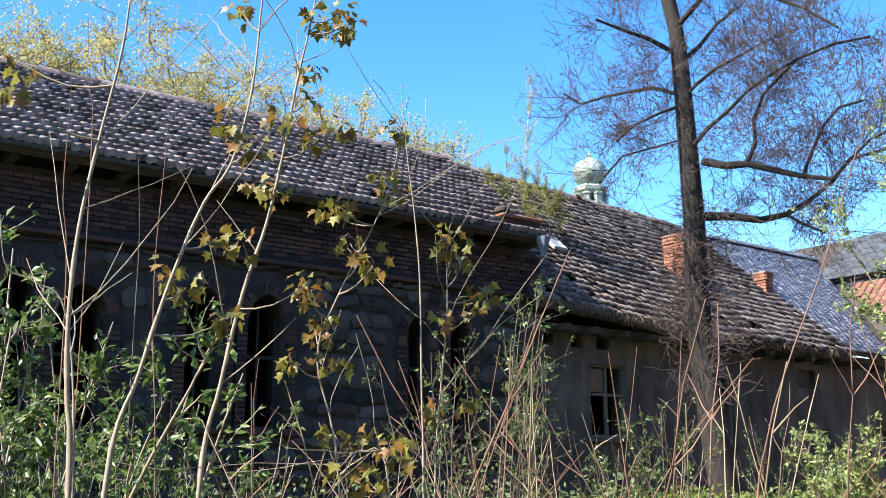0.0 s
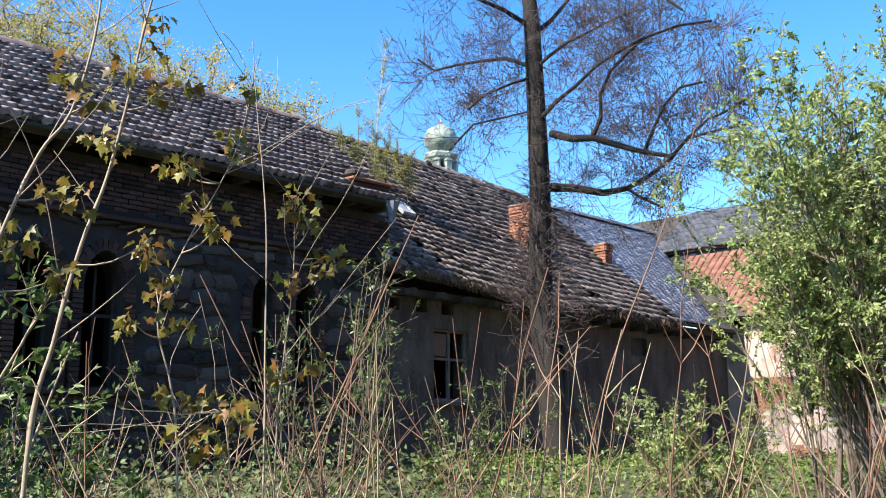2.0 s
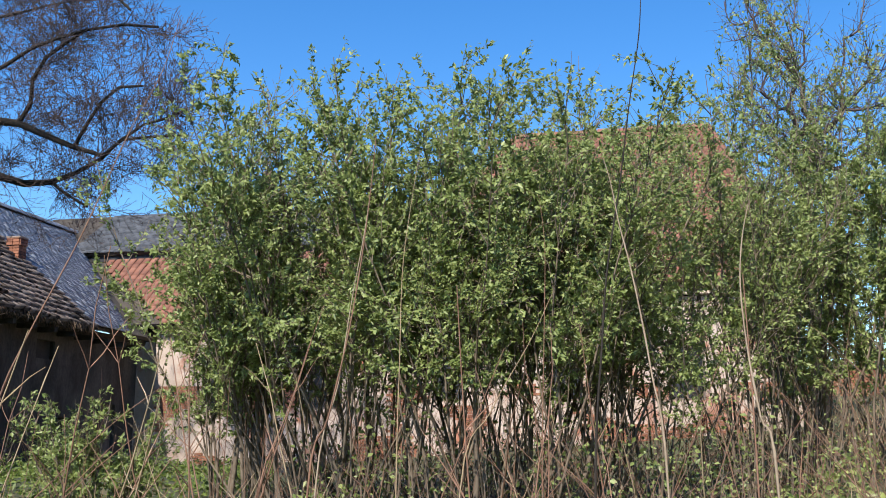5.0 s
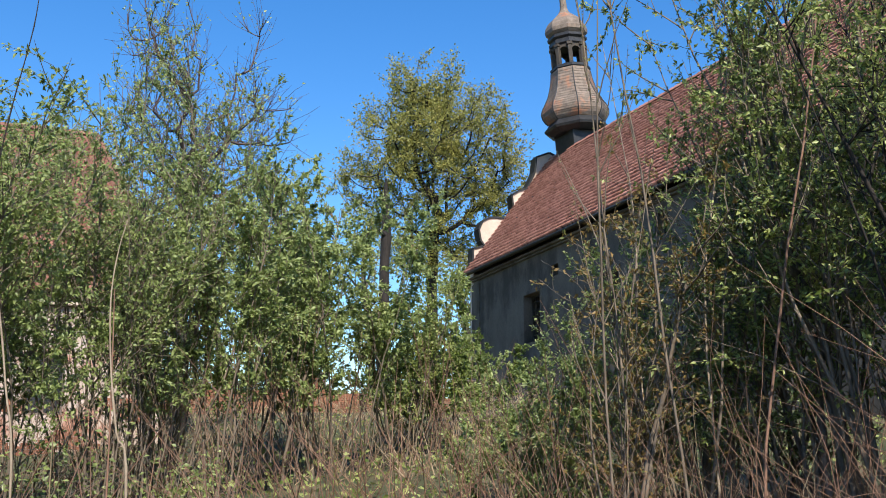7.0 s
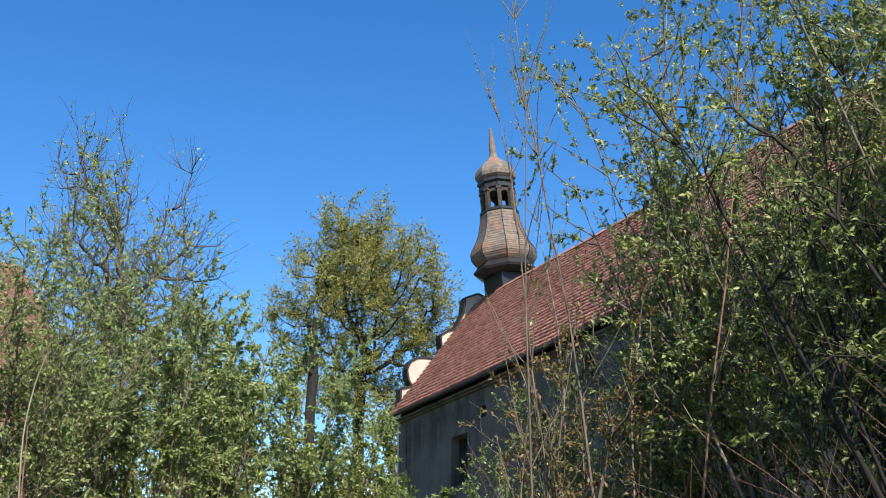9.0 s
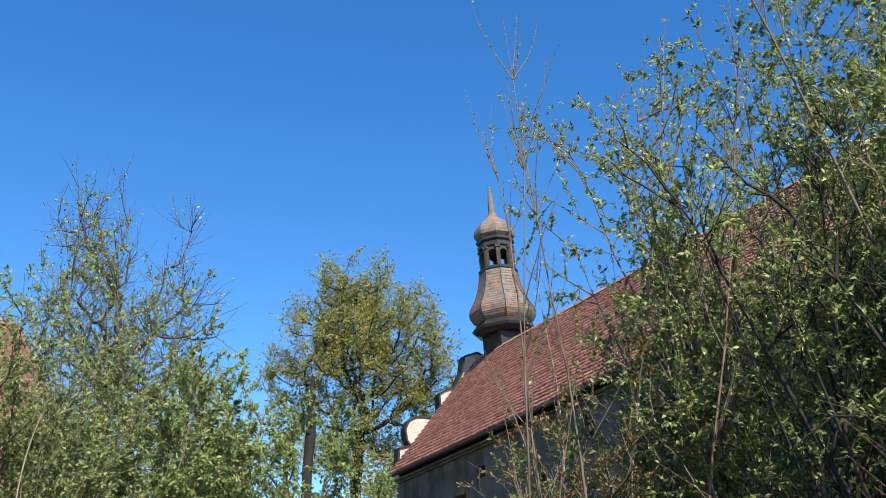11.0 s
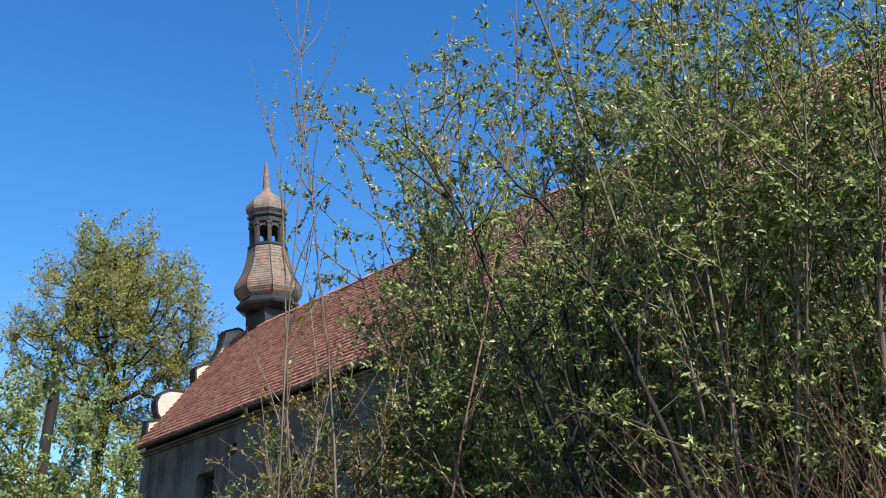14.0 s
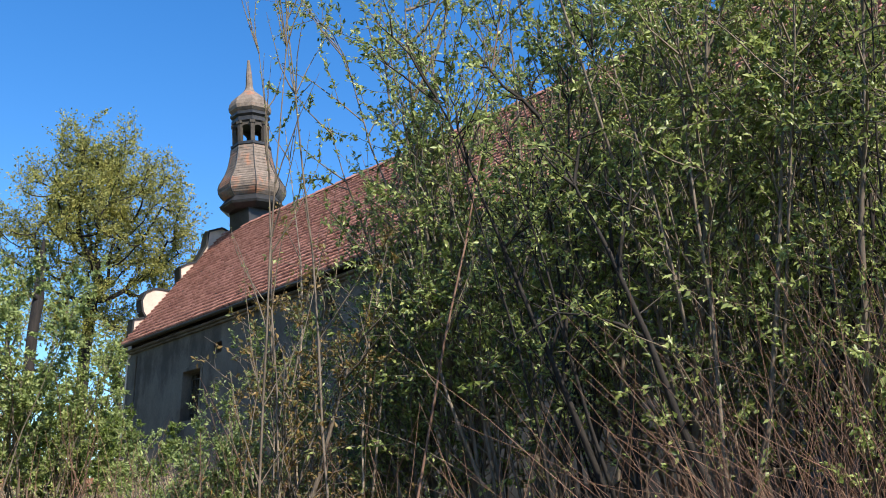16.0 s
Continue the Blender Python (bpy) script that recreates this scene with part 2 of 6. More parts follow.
def tube(store, pts, radii, sides=5):
    """Adds a tapered tube along pts to store = [verts, faces]."""
    verts, faces = store
    base = len(verts)
    n = len(pts)
    for i in range(n):
        d = (pts[min(i + 1, n - 1)] - pts[max(i - 1, 0)])
        d = d.normalized() if d.length > 1e-6 else Vector((0, 0, 1))
        a = d.cross(Vector((0.3, 0.9, 0.2))).normalized()
        b = d.cross(a)
        for k in range(sides):
            t = 2 * math.pi * k / sides
            verts.append(tuple(pts[i] + (a * math.cos(t) + b * math.sin(t)) * radii[i]))
    for i in range(n - 1):
        for k in range(sides):
            p, q = base + i * sides + k, base + i * sides + (k + 1) % sides
            faces.append((p, q, q + sides, p + sides))


def store_mesh(name, store, mat):
    return raw_mesh(name, store[0], store[1], mat, smooth=True)


def ground_z(x, y):
    """The ground: level round the camera, rising to the walls, with a bank that climbs to the church."""
    def ramp(v):
        v = min(1.0, max(0.0, v))
        return v * v * (3 - 2 * v)
    bumps = 0.10 * noise.noise(Vector((x * 0.35, y * 0.35, 0))) + 0.05 * noise.noise(Vector((x * 1.1, y * 1.1, 5)))
    far = math.hypot(x, y)
    return (1.1 * ramp((far - 5) / 12) + 2.4 * ramp((x - 12) / 24)) * ramp(1 - (abs(y - 8) - 40) / 60) + bumps * ramp(far / 4)


def spot(heading, far, dz=0.0):
    """A point on the ground so many metres from the camera's place, in that heading."""
    a = radians(heading)
    x, y = far * math.sin(a), far * math.cos(a)
    return Vector((x, y, ground_z(x, y) + dz))


def sight(heading, up, far):
    """A point at that heading and elevation from the eye, so many metres off in plan."""
    a = radians(heading)
    return Vector((far * math.sin(a), far * math.cos(a), EYE_Z + far * math.tan(radians(up))))


# ---- roofs of single tiles ----
def pantile(width, length, thick=0.016, swell=0.035, steps=4, lip=0.03):
    """One pantile in its own frame: x along the eave, y up the slope, z out."""
    xs = [width * (i / steps - 0.5) for i in range(steps + 1)]
    zs = [swell * (0.5 + 0.5 * math.cos(2 * math.pi * (i / steps) + 0.6)) for i in range(steps + 1)]
    v, f = [], []
    for y, lift in ((-length * 0.55, thick + lip), (length * 0.55, thick)):
        v += [(x, y, z + lift) for x, z in zip(xs, zs)]
    v += [(x, -length * 0.55, z) for x, z in zip(xs, zs)]
    n = steps + 1
    for i in range(steps):
        f.append((i, i + 1, n + i + 1, n + i))
        f.append((2 * n + i, 2 * n + i + 1, i + 1, i))
    return np.array(v), np.array(f)


def flat_tile(width, length, thick=0.014, lip=0.026):
    v = [(-width / 2 + 0.004, -length * 0.6, thick + lip), (width / 2 - 0.004, -length * 0.6, thick + lip), (width / 2 - 0.004, length * 0.6, thick), (-width / 2 + 0.004, length * 0.6, thick),
         (-width / 2 + 0.004, -length * 0.6, 0), (width / 2 - 0.004, -length * 0.6, 0), (-width / 2 + 0.004, length * 0.6, 0), (width / 2 - 0.004, length * 0.6, 0)]
    return np.array(v), np.array([(0, 1, 2, 3), (4, 5, 1, 0), (6, 4, 0, 3), (5, 7, 2, 1)])


def tiled(parent, corners, wu, wv, tile, mat, mat_rest, near=None, keep=None, name="roof_tile", jitter=1.0, missing=0.0, seed=1, stagger=False, sag=0.0):
    """Lays tiles on the patch eave-left, eave-right, ridge-left, ridge-right. near(a, b): whether a tile is a part of its own."""
    rnd = random.Random(seed)
    el, er, rl, rr = (np.array(c, float) for c in corners)
    nu = max(1, round(np.linalg.norm(er - el) / wu))
    nv = max(1, round(np.linalg.norm(rl - el) / wv))
    tv, tf = tile
    me = None
    V, F, count = [], [], 0
    for j in range(nv):
        for i in range(nu):
            a, b = (i + 0.5 + (0.5 if stagger and j % 2 else 0)) / nu, (j + 0.5) / nv
            p = (1 - b) * ((1 - a) * el + a * er) + b * ((1 - a) * rl + a * rr)
            if a > 1 or (keep and not keep(p, a, b)) or rnd.random() < missing:
                continue
            u = (1 - b) * (er - el) + b * (rr - rl)
            v = (1 - a) * (rl - el) + a * (rr - er)
            u, v = u / np.linalg.norm(u), v / np.linalg.norm(v)
            n = np.cross(u, v)
            n /= np.linalg.norm(n)
            v = np.cross(n, u)
            wave = sag * noise.noise(Vector((p[0] * 0.5, p[1] * 0.5, seed)))
            p = p + n * (wave + 0.006 * jitter * rnd.uniform(-1, 1)) + u * 0.006 * jitter * rnd.gauss(0, 1) + v * 0.012 * jitter * rnd.gauss(0, 1)
            t = 0.012 * jitter * rnd.gauss(0, 1)
            u, v = u + v * t, v - u * t
            if near and count < 300 and near(a, b):
                if me is None:
                    me = raw_mesh(name, tv, tf, mat)
                ob = new(name, me)
                ob.parent = parent
                ob.matrix_local = Matrix(((u[0], v[0], n[0], p[0]), (u[1], v[1], n[1], p[1]), (u[2], v[2], n[2], p[2]), (0, 0, 0, 1)))
                count += 1
            else:
                F.append(tf + len(V) * len(tv))
                V.append(tv @ np.stack([u, v, n]) + p)
    if V:
        ob = new(name + "_field", raw_mesh(name + "_field", np.concatenate(V), np.concatenate(F), mat_rest))
        ob.parent = parent
        tagged(ob, kind="stuff")


def slab(parent, name, corners, thick, mat, label=""):
    """A roof deck under the tiles: a four-cornered patch with thickness."""
    bm = bmesh.new()
    el, er, rl, rr = (Vector(c) for c in corners)
    n = (er - el).cross(rl - el).normalized() * thick
    top = [bm.verts.new(c) for c in (el, er, rr, rl)]
    low = [bm.verts.new(c - n) for c in (el, er, rr, rl)]
    bm.faces.new(top)
    bm.faces.new(low[::-1])
    for i in range(4):
        bm.faces.new((top[i], low[i], low[(i + 1) % 4], top[(i + 1) % 4]))
    return part(name, bm, mat, parent, label)


def ridge_caps(parent, a, b, mat, size=0.13, step=0.36, seed=3):
    rnd = random.Random(seed)
    a, b = Vector(a), Vector(b)
    d = (b - a).normalized()
    side = d.cross(Vector((0, 0, 1))).normalized()
    up = side.cross(d)
    st = [[], []]
    for i in range(int((b - a).length / step)):
        p = a + d * (i * step) + up * rnd.uniform(-0.012, 0.012)
        base = len(st[0])
        for q, s in ((p, 1.08), (p + d * step * 1.12, 0.92)):
            for k in range(6):
                t = math.pi * k / 5
                st[0].append(tuple(q + side * size * s * math.cos(t) + up * (size * s * math.sin(t) - 0.02)))
        for k in range(5):
            st[1].append((base + k, base + k + 1, base + 7 + k, base + 6 + k))
    ob = new("ridge_run", raw_mesh("ridge_run", st[0], st[1], mat))
    ob.parent = parent
    tagged(ob, kind="stuff")


def wall_columns(bm, x0, x1, y0, y1, z0, z1, holes):
    """A wall with rectangular openings (x0, x1, z0, z1) through it."""
    xs = sorted({x0, x1, *[h[0] for h in holes], *[h[1] for h in holes]})
    for a, b in zip(xs, xs[1:]):
        inside = sorted((h[2], h[3]) for h in holes if h[0] <= a + 1e-6 and h[1] >= b - 1e-6)
        z = z0
        for lo, hi in inside:
            if lo > z:
                box(bm, a, b, y0, y1, z, lo)
            z = hi
        if z < z1:
            box(bm, a, b, y0, y1, z, z1)
    bmesh.ops.remove_doubles(bm, verts=bm.verts[:], dist=0.0005)


def arch_line(x0, x1, spring, top, n=8):
    """Points of a pointed arch from its left foot over the tip to its right foot."""
    c, w, h = (x0 + x1) / 2, (x1 - x0) / 2, top - spring
    left = [(c - w * math.cos(math.pi / 2 * i / n) ** 1.15, spring + h * math.sin(math.pi / 2 * i / n) ** 0.9) for i in range(n + 1)]
    return left + [(2 * c - x, z) for x, z in left[-2::-1]]


TURRET_SCALE = 0.0264


def turret_z(q):
    """Height on the ridge turret, by steps down from its tip."""
    q -= 113
    return 25.955 - 0.031972 * q + 4.765e-6 * q * q


# ---- ground ----
def make_ground():
    bm = bmesh.new()
    xs = [-3000, -600, -150, -60, -35] + [-25 + 1.0 * i for i in range(86)] + [66, 75, 90, 120, 200, 600, 3000]
    ys = [-3000, -600, -150, -60, -35] + [-22 + 1.0 * i for i in range(75)] + [58, 66, 80, 110, 200, 600, 3000]
    grid = [[bm.verts.new((x, y, ground_z(x, y) if max(abs(x), abs(y)) < 130 else 0.0)) for x in xs] for y in ys]
    for r0, r1 in zip(grid, grid[1:]):
        for i in range(len(xs) - 1):
            bm.faces.new((r0[i], r0[i + 1], r1[i + 1], r1[i]))
    return solo("ground", bm, M["ground"], Matrix(), "weedy ground with moss, herbs and dry grass", "ground", kind="structure", smooth=True)


ground = make_ground()

# frames of the three buildings: x along the front, y into the house
WING = pose(1.90, 19.91, 0, 0, 0, 37.5)
HOUSE = pose(12.30, 27.90, 0, 0, 0, -52.5)
CHURCH = pose(48.38, 12.62, 0, 0, 0, 216.5)

# ---- the fieldstone and brick wing ----
STONE_L = -24.0
ARCHES = [(-7.25, -6.64, 2.35, 4.44), (-6.24, -5.55, 2.35, 4.44), (-3.22, -2.70, 2.35, 4.36), (-2.28, -1.76, 2.35, 4.36),
          (-11.0, -10.5, 2.35, 4.44), (-9.16, -8.42, 2.2, 4.30), (-9.95, -9.45, 2.35, 4.44)]


def stone_wing():
    wing = thing("stone_wing", WING, "derelict fieldstone and brick wing with arched windows, weathered pantile roof", "building")
    holes = [(a, b, lo, hi) for a, b, lo, hi in ARCHES]
    bm = bmesh.new()
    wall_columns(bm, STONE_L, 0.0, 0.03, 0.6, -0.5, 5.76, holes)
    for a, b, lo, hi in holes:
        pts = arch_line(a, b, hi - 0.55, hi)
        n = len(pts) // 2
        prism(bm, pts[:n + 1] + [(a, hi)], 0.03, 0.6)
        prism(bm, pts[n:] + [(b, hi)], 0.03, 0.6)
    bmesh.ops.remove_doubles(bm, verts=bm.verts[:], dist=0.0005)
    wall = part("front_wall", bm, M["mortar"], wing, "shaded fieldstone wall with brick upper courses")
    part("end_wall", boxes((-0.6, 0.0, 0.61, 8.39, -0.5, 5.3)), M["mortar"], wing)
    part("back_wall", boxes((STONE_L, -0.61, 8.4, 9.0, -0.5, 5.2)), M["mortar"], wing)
    # floor, inner wall and ceiling coloured dark so the windows show unlit depth
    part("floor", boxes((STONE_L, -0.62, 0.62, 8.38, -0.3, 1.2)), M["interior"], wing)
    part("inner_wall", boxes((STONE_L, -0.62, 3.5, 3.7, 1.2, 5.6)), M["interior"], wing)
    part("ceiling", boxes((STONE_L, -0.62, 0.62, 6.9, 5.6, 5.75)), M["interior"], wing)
    # brick window surrounds, sills and frames
    unit = [mesh_of("brick", boxes((-0.5, 0.5, -0.5, 0.5, -0.5, 0.5)), M["brick"])]
    for a, b, lo, hi in holes:
        c = (a + b) / 2
        w = part("window", boxes((a, a + 0.05, 0.3, 0.36, lo, hi - 0.3), (b - 0.05, b, 0.3, 0.36, lo, hi - 0.3), (a + 0.05, b - 0.05, 0.3, 0.36, lo, lo + 0.05), (c - 0.02, c + 0.02, 0.3, 0.36, lo + 0.05, hi - 0.1),
                                 (a + 0.05, b - 0.05, 0.3, 0.36, lo + 1.1, lo + 1.15)), M["dark_wood"], wing, "pointed window with rotten dark frame and brick surround")
        part("sill", boxes((a - 0.2, b + 0.2, -0.10, 0.06, lo - 0.1, lo - 0.004), bevel=0.01), M["brick_rest"], w)
        outer, inner = arch_line(a - 0.16, b + 0.16, hi - 0.55, hi + 0.18, 7), arch_line(a, b, hi - 0.55, hi, 7)
        laid = []
        for i in range(len(outer) - 1):
            o0, o1, i0, i1 = (Vector((p[0], 0, p[1])) for p in (outer[i], outer[i + 1], inner[i], inner[i + 1]))
            mid, across = (o0 + o1 + i0 + i1) / 4, (o0 + o1 - i0 - i1) / 2
            laid.append((mid, math.atan2(across.x, across.z), across.length, ((o1 - o0).length + (i1 - i0).length) / 2 - 0.012))
        z = lo
        while z < hi - 0.6:
            laid += [(Vector((a - 0.087, 0, z + 0.033)), 0.0, 0.066, 0.165), (Vector((b + 0.087, 0, z + 0.033)), 0.0, 0.066, 0.165)]
            z += 0.078
        for mid, turn, tall, long in laid:
            ob = new("brick", unit[0])
            ob.parent = w
            ob.matrix_local = Matrix.LocRotScale((mid.x, 0.002, mid.z), Euler((0, turn, 0)), (long, 0.09, tall - 0.004))
    # string course and eave board
    part("string_course", boxes((STONE_L, 0.05, -0.10, 0.10, 4.93, 5.0), (STONE_L, 0.05, -0.06, 0.10, 5.004, 5.07), bevel=0.008), M["brick_rest"], wing, "moulded brick string course")
    part("eave_board", boxes((STONE_L, -0.25, -0.34, -0.29, 5.94, 6.06)), M["dark_wood"], wing)
    part("wall_plate", boxes((STONE_L, -0.02, 0.1, 0.3, 5.765, 5.9)), M["dark_wood"], wing)
    # dark sheet that stands in for the black shade below the eave
    part("loft_boarding", boxes((STONE_L, -0.02, 0.34, 0.4, 5.77, 6.3)), M["interior"], wing)
    for i in range(24):
        part("rafter_end", boxes((-0.4 - i * 0.8, -0.28 - i * 0.8, -0.26, 0.33, 5.90, 6.02)), M["dark_wood"], wing)
    # gutter coloured dark to read as the shadow line beneath the roof edge
    gut = [[], []]
    tube(gut, [Vector((STONE_L, -0.42, 6.05)), Vector((-8, -0.42, 6.04)), Vector((-0.3, -0.42, 6.02))], [0.045] * 3, 8)
    ob = new("gutter", store_mesh("gutter", gut, M["dark_wood"]))
    ob.parent = wing
    # corner coping with a tin hopper where the roofs meet
    part("parapet", boxes((-1.15, -0.26, -0.30, 0.9, 6.10, 6.36), bevel=0.03), M["brick_rest"], wing, "broken brick parapet stub")
    part("parapet_cap", boxes((-1.25, -0.22, -0.36, 0.92, 6.364, 6.42), bevel=0.015), M["red_brick"], wing, "red tile coping")
    part("coping_stone", boxes((-1.28, -1.06, -0.38, -0.1, 6.424, 6.56), bevel=0.04), M["plaster"], wing)
    hop = bmesh.new()
    lathe(hop, [(0.05, 5.65), (0.08, 5.8), (0.15, 6.0), (0.16, 6.04)], 6)
    bmesh.ops.translate(hop, verts=hop.verts[:], vec=(-0.36, -0.46, 0))
    part("rain_hopper", hop, M["slate"], wing, "pale tin rainwater hopper")
    # roof
    front = [(STONE_L, -0.42, 6.08), (-0.30, -0.42, 6.08), (STONE_L, 3.0, 8.30), (0.1, 3.0, 8.46)]
    slab(wing, "roof_deck", [(x, y, z - 0.03) for x, y, z in front], 0.1, M["dark_wood"])
    slab(wing, "rear_roof_deck", [(0.3, 9.4, 5.2), (STONE_L, 9.4, 5.2), (0.3, 3.0, 8.46), (STONE_L, 3.0, 8.30)], 0.1, M["dark_wood"])
    tiled(wing, front, 0.155, 0.30, pantile(0.16, 0.315, swell=0.035, lip=0.09), M["tile_grey"], M["tile_grey_rest"], near=lambda a, b: a > 0.86 and b < 0.75, missing=0.005, seed=11, sag=0.05)
    ridge_caps(wing, (STONE_L, 3.0, 8.34), (0.3, 3.0, 8.50), M["tile_grey_rest"])
    # fieldstones below, bricks above, one by one
    rnd = random.Random(5)
    st = []
    for k in range(6):
        bm = bmesh.new()
        box(bm, -0.5, 0.5, -0.5, 0.5, -0.5, 0.5)
        bmesh.ops.bevel(bm, geom=bm.edges[:], offset=0.2, segments=1, affect='EDGES')
        for v in bm.verts:
            v.co += Vector((rnd.uniform(-0.14, 0.14), rnd.uniform(-0.08, 0.08), rnd.uniform(-0.14, 0.14)))
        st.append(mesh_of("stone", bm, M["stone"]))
    z, count = 1.2, 0
    while z < 4.85:
        h = rnd.uniform(0.17, 0.34)
        h = min(h, 4.92 - z)
        x = -11.4 + rnd.uniform(0, 0.3)
        while x < -0.05:
            w = min(rnd.uniform(0.18, 0.62), -x)
            if w > 0.1 and not any(a - 0.18 < x + w and b + 0.18 > x and lo - 0.1 < z + h and hi + 0.2 > z for a, b, lo, hi in ARCHES) and count < 330:
                ob = new("stone", rnd.choice(st))
                ob.parent = wall
                ob.matrix_local = Matrix.LocRotScale((x + w / 2, 0.04, z + h / 2), Euler((0, rnd.uniform(-0.2, 0.2), 0)), (w - 0.01, rnd.uniform(0.08, 0.17), h - rnd.uniform(0.0, 0.06)))
                count += 1
            x += w
        z += h
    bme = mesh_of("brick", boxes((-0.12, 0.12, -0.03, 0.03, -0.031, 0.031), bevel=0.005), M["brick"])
    rest = bmesh.new()
    count = 0
    for j in range(9):
        z = 5.075 + j * 0.0775
        for i in range(50):
            x = -0.135 - i * 0.253 - (0.12 if j % 2 else 0)
            y = 0.022 + rnd.uniform(-0.008, 0.008)
            if rnd.random() < 0.03:
                continue
            if x > -7.2 and count < 300:
                ob = new("brick", bme)
                ob.parent = wall
                ob.matrix_local = pose(x, y, z + 0.035, 0, rnd.uniform(-1, 1), rnd.uniform(-1, 1))
                count += 1
            else:
                box(rest, x - 0.12, x + 0.12, y - 0.03, y + 0.03, z + 0.004, z + 0.066)
    part("bricks", rest, M["brick_rest"], wall, kind="stuff")
    return wing


stone_wing()

# ---- the low plastered wing ----
P_HOLES = [(1.36, 2.42, 2.36, 3.80), (0.12, 0.40, 4.08, 4.34), (0.86, 1.16, 4.10, 4.44), (1.58, 1.96, 4.10, 4.36), (8.35, 9.1, 3.65, 4.1), (9.2, 10.1, 1.2, 2.3), (11.4, 12.1, 1.4, 2.7), (5.0, 5.9, 2.3, 3.8)]


def plaster_wing():
    wing = thing("plaster_wing", WING, "low wing with stained grey plaster and a sagging mossy tile roof", "building")
    bm = bmesh.new()
    wall_columns(bm, 0.02, 13.1, 0.12, 0.6, -0.5, 4.5, P_HOLES)
    part("front_wall", bm, M["plaster"], wing, "stained grey plaster wall")
    part("back_wall", boxes((0.02, 13.1, 8.4, 9.0, -0.5, 4.5)), M["plaster"], wing)
    part("end_wall", boxes((12.6, 13.08, 0.61, 8.39, -0.5, 4.4)), M["plaster"], wing)
    # dark backing that makes the openings look unlit
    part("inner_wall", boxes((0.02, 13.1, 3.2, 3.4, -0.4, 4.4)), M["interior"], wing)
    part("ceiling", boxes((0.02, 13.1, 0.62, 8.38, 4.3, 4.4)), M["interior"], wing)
    for x0, x1, z0, z1 in (P_HOLES[0], P_HOLES[7]):
        c = (x0 + x1) / 2
        bm = bmesh.new()
        zt = z1 - 0.62
        wall_columns(bm, x0, x1, 0.2, 0.28, z0, z1, [(x0 + 0.045, c - 0.025, z0 + 0.05, zt), (x0 + 0.045, c - 0.025, zt + 0.05, z1 - 0.045), (c + 0.025, x1 - 0.045, z0 + 0.05, zt), (c + 0.025, x1 - 0.045, zt + 0.05, z1 - 0.045)])
        w = part("window", bm, M["wood"], wing, "casement with a grey wooden frame and broken panes")
        part("pane", boxes((x0 + 0.08, c - 0.05, 0.235, 0.241, z1 - 0.54, z1 - 0.08)), M["glass"], w)
        part("sill", boxes((x0 - 0.1, x1 + 0.1, 0.0, 0.2, z0 - 0.09, z0 - 0.004), bevel=0.012), M["plaster"], w)
    x0, x1, z0, z1 = P_HOLES[4]
    part("hatch", boxes((x0, x1, 0.25, 0.29, z0, z1)), M["dark_wood"], wing, "boarded loft hatch")
    x0, x1, z0, z1 = P_HOLES[6]
    part("shutter", boxes(*[(x0 + i * 0.175, x0 + 0.165 + i * 0.175, 0.22, 0.25, z0, z1) for i in range(4)]), M["wood"], wing, "grey plank shutter")
    part("wall_plate", boxes((0.1, 13.1, -0.12, 0.11, 4.36, 4.5), bevel=0.01), M["dark_wood"], wing)
    for i in range(16):
        part("rafter_end", boxes((0.3 + i * 0.8, 0.42 + i * 0.8, -0.36, 0.1, 4.36 - 0.012 * i, 4.48 - 0.012 * i)), M["dark_wood"], wing)
    # mossy tile roof, then the slate stretch up to the valley with the house
    mid = [(-0.42, -0.42, 4.86), (4.6, -0.42, 4.55), (0.3, 4.5, 8.98), (5.8, 4.5, 8.74)]
    far = [(4.6, -0.42, 4.55), (9.98, -0.42, 4.52), (5.8, 4.5, 8.74), (9.98, 4.5, 8.52)]
    for c in (mid, far):
        slab(wing, "roof_deck", [(x, y, z - 0.035) for x, y, z in c], 0.1, M["dark_wood"])
    clear = lambda p, a, b: p[0] > 0.06 or p[2] < 6.0
    tiled(wing, mid, 0.19, 0.27, pantile(0.20, 0.285, 0.016, 0.035, lip=0.075), M["tile_brown"], M["tile_brown_rest"], near=lambda a, b: 0.12 < a and b < 0.8, keep=clear, missing=0.012, seed=21, jitter=1.7, sag=0.07)
    tiled(wing, far, 0.19, 0.27, pantile(0.20, 0.285, 0.016, 0.035, lip=0.075), M["tile_brown"], M["tile_brown_rest"], missing=0.012, seed=22, jitter=1.7, sag=0.07)
    slate = [(9.98, -0.40, 4.62), (17.4, -0.40, 4.62), (9.98, 4.5, 8.44), (17.4, 4.5, 8.42)]
    slab(wing, "slate_deck", [(x, y, z - 0.06) for x, y, z in slate], 0.1, M["dark_wood"])
    tiled(wing, slate, 0.22, 0.16, flat_tile(0.22, 0.24), M["slate"], M["slate"], keep=lambda p, a, b: p[0] < 11.6 + (p[1] + 0.4) * 0.97, seed=23, jitter=1.2, missing=0.006, stagger=True, name="slate")
    slab(wing, "rear_roof_deck", [(17.4, 9.4, 4.6), (0.6, 9.4, 4.6), (17.4, 4.5, 8.4), (0.6, 4.5, 8.9)], 0.1, M["dark_wood"])
    ridge_caps(wing, (0.35, 4.5, 9.0), (5.6, 4.5, 8.78), M["tile_brown_rest"], seed=5)
    ridge_caps(wing, (5.6, 4.5, 8.78), (9.9, 4.5, 8.55), M["tile_brown_rest"], seed=15)
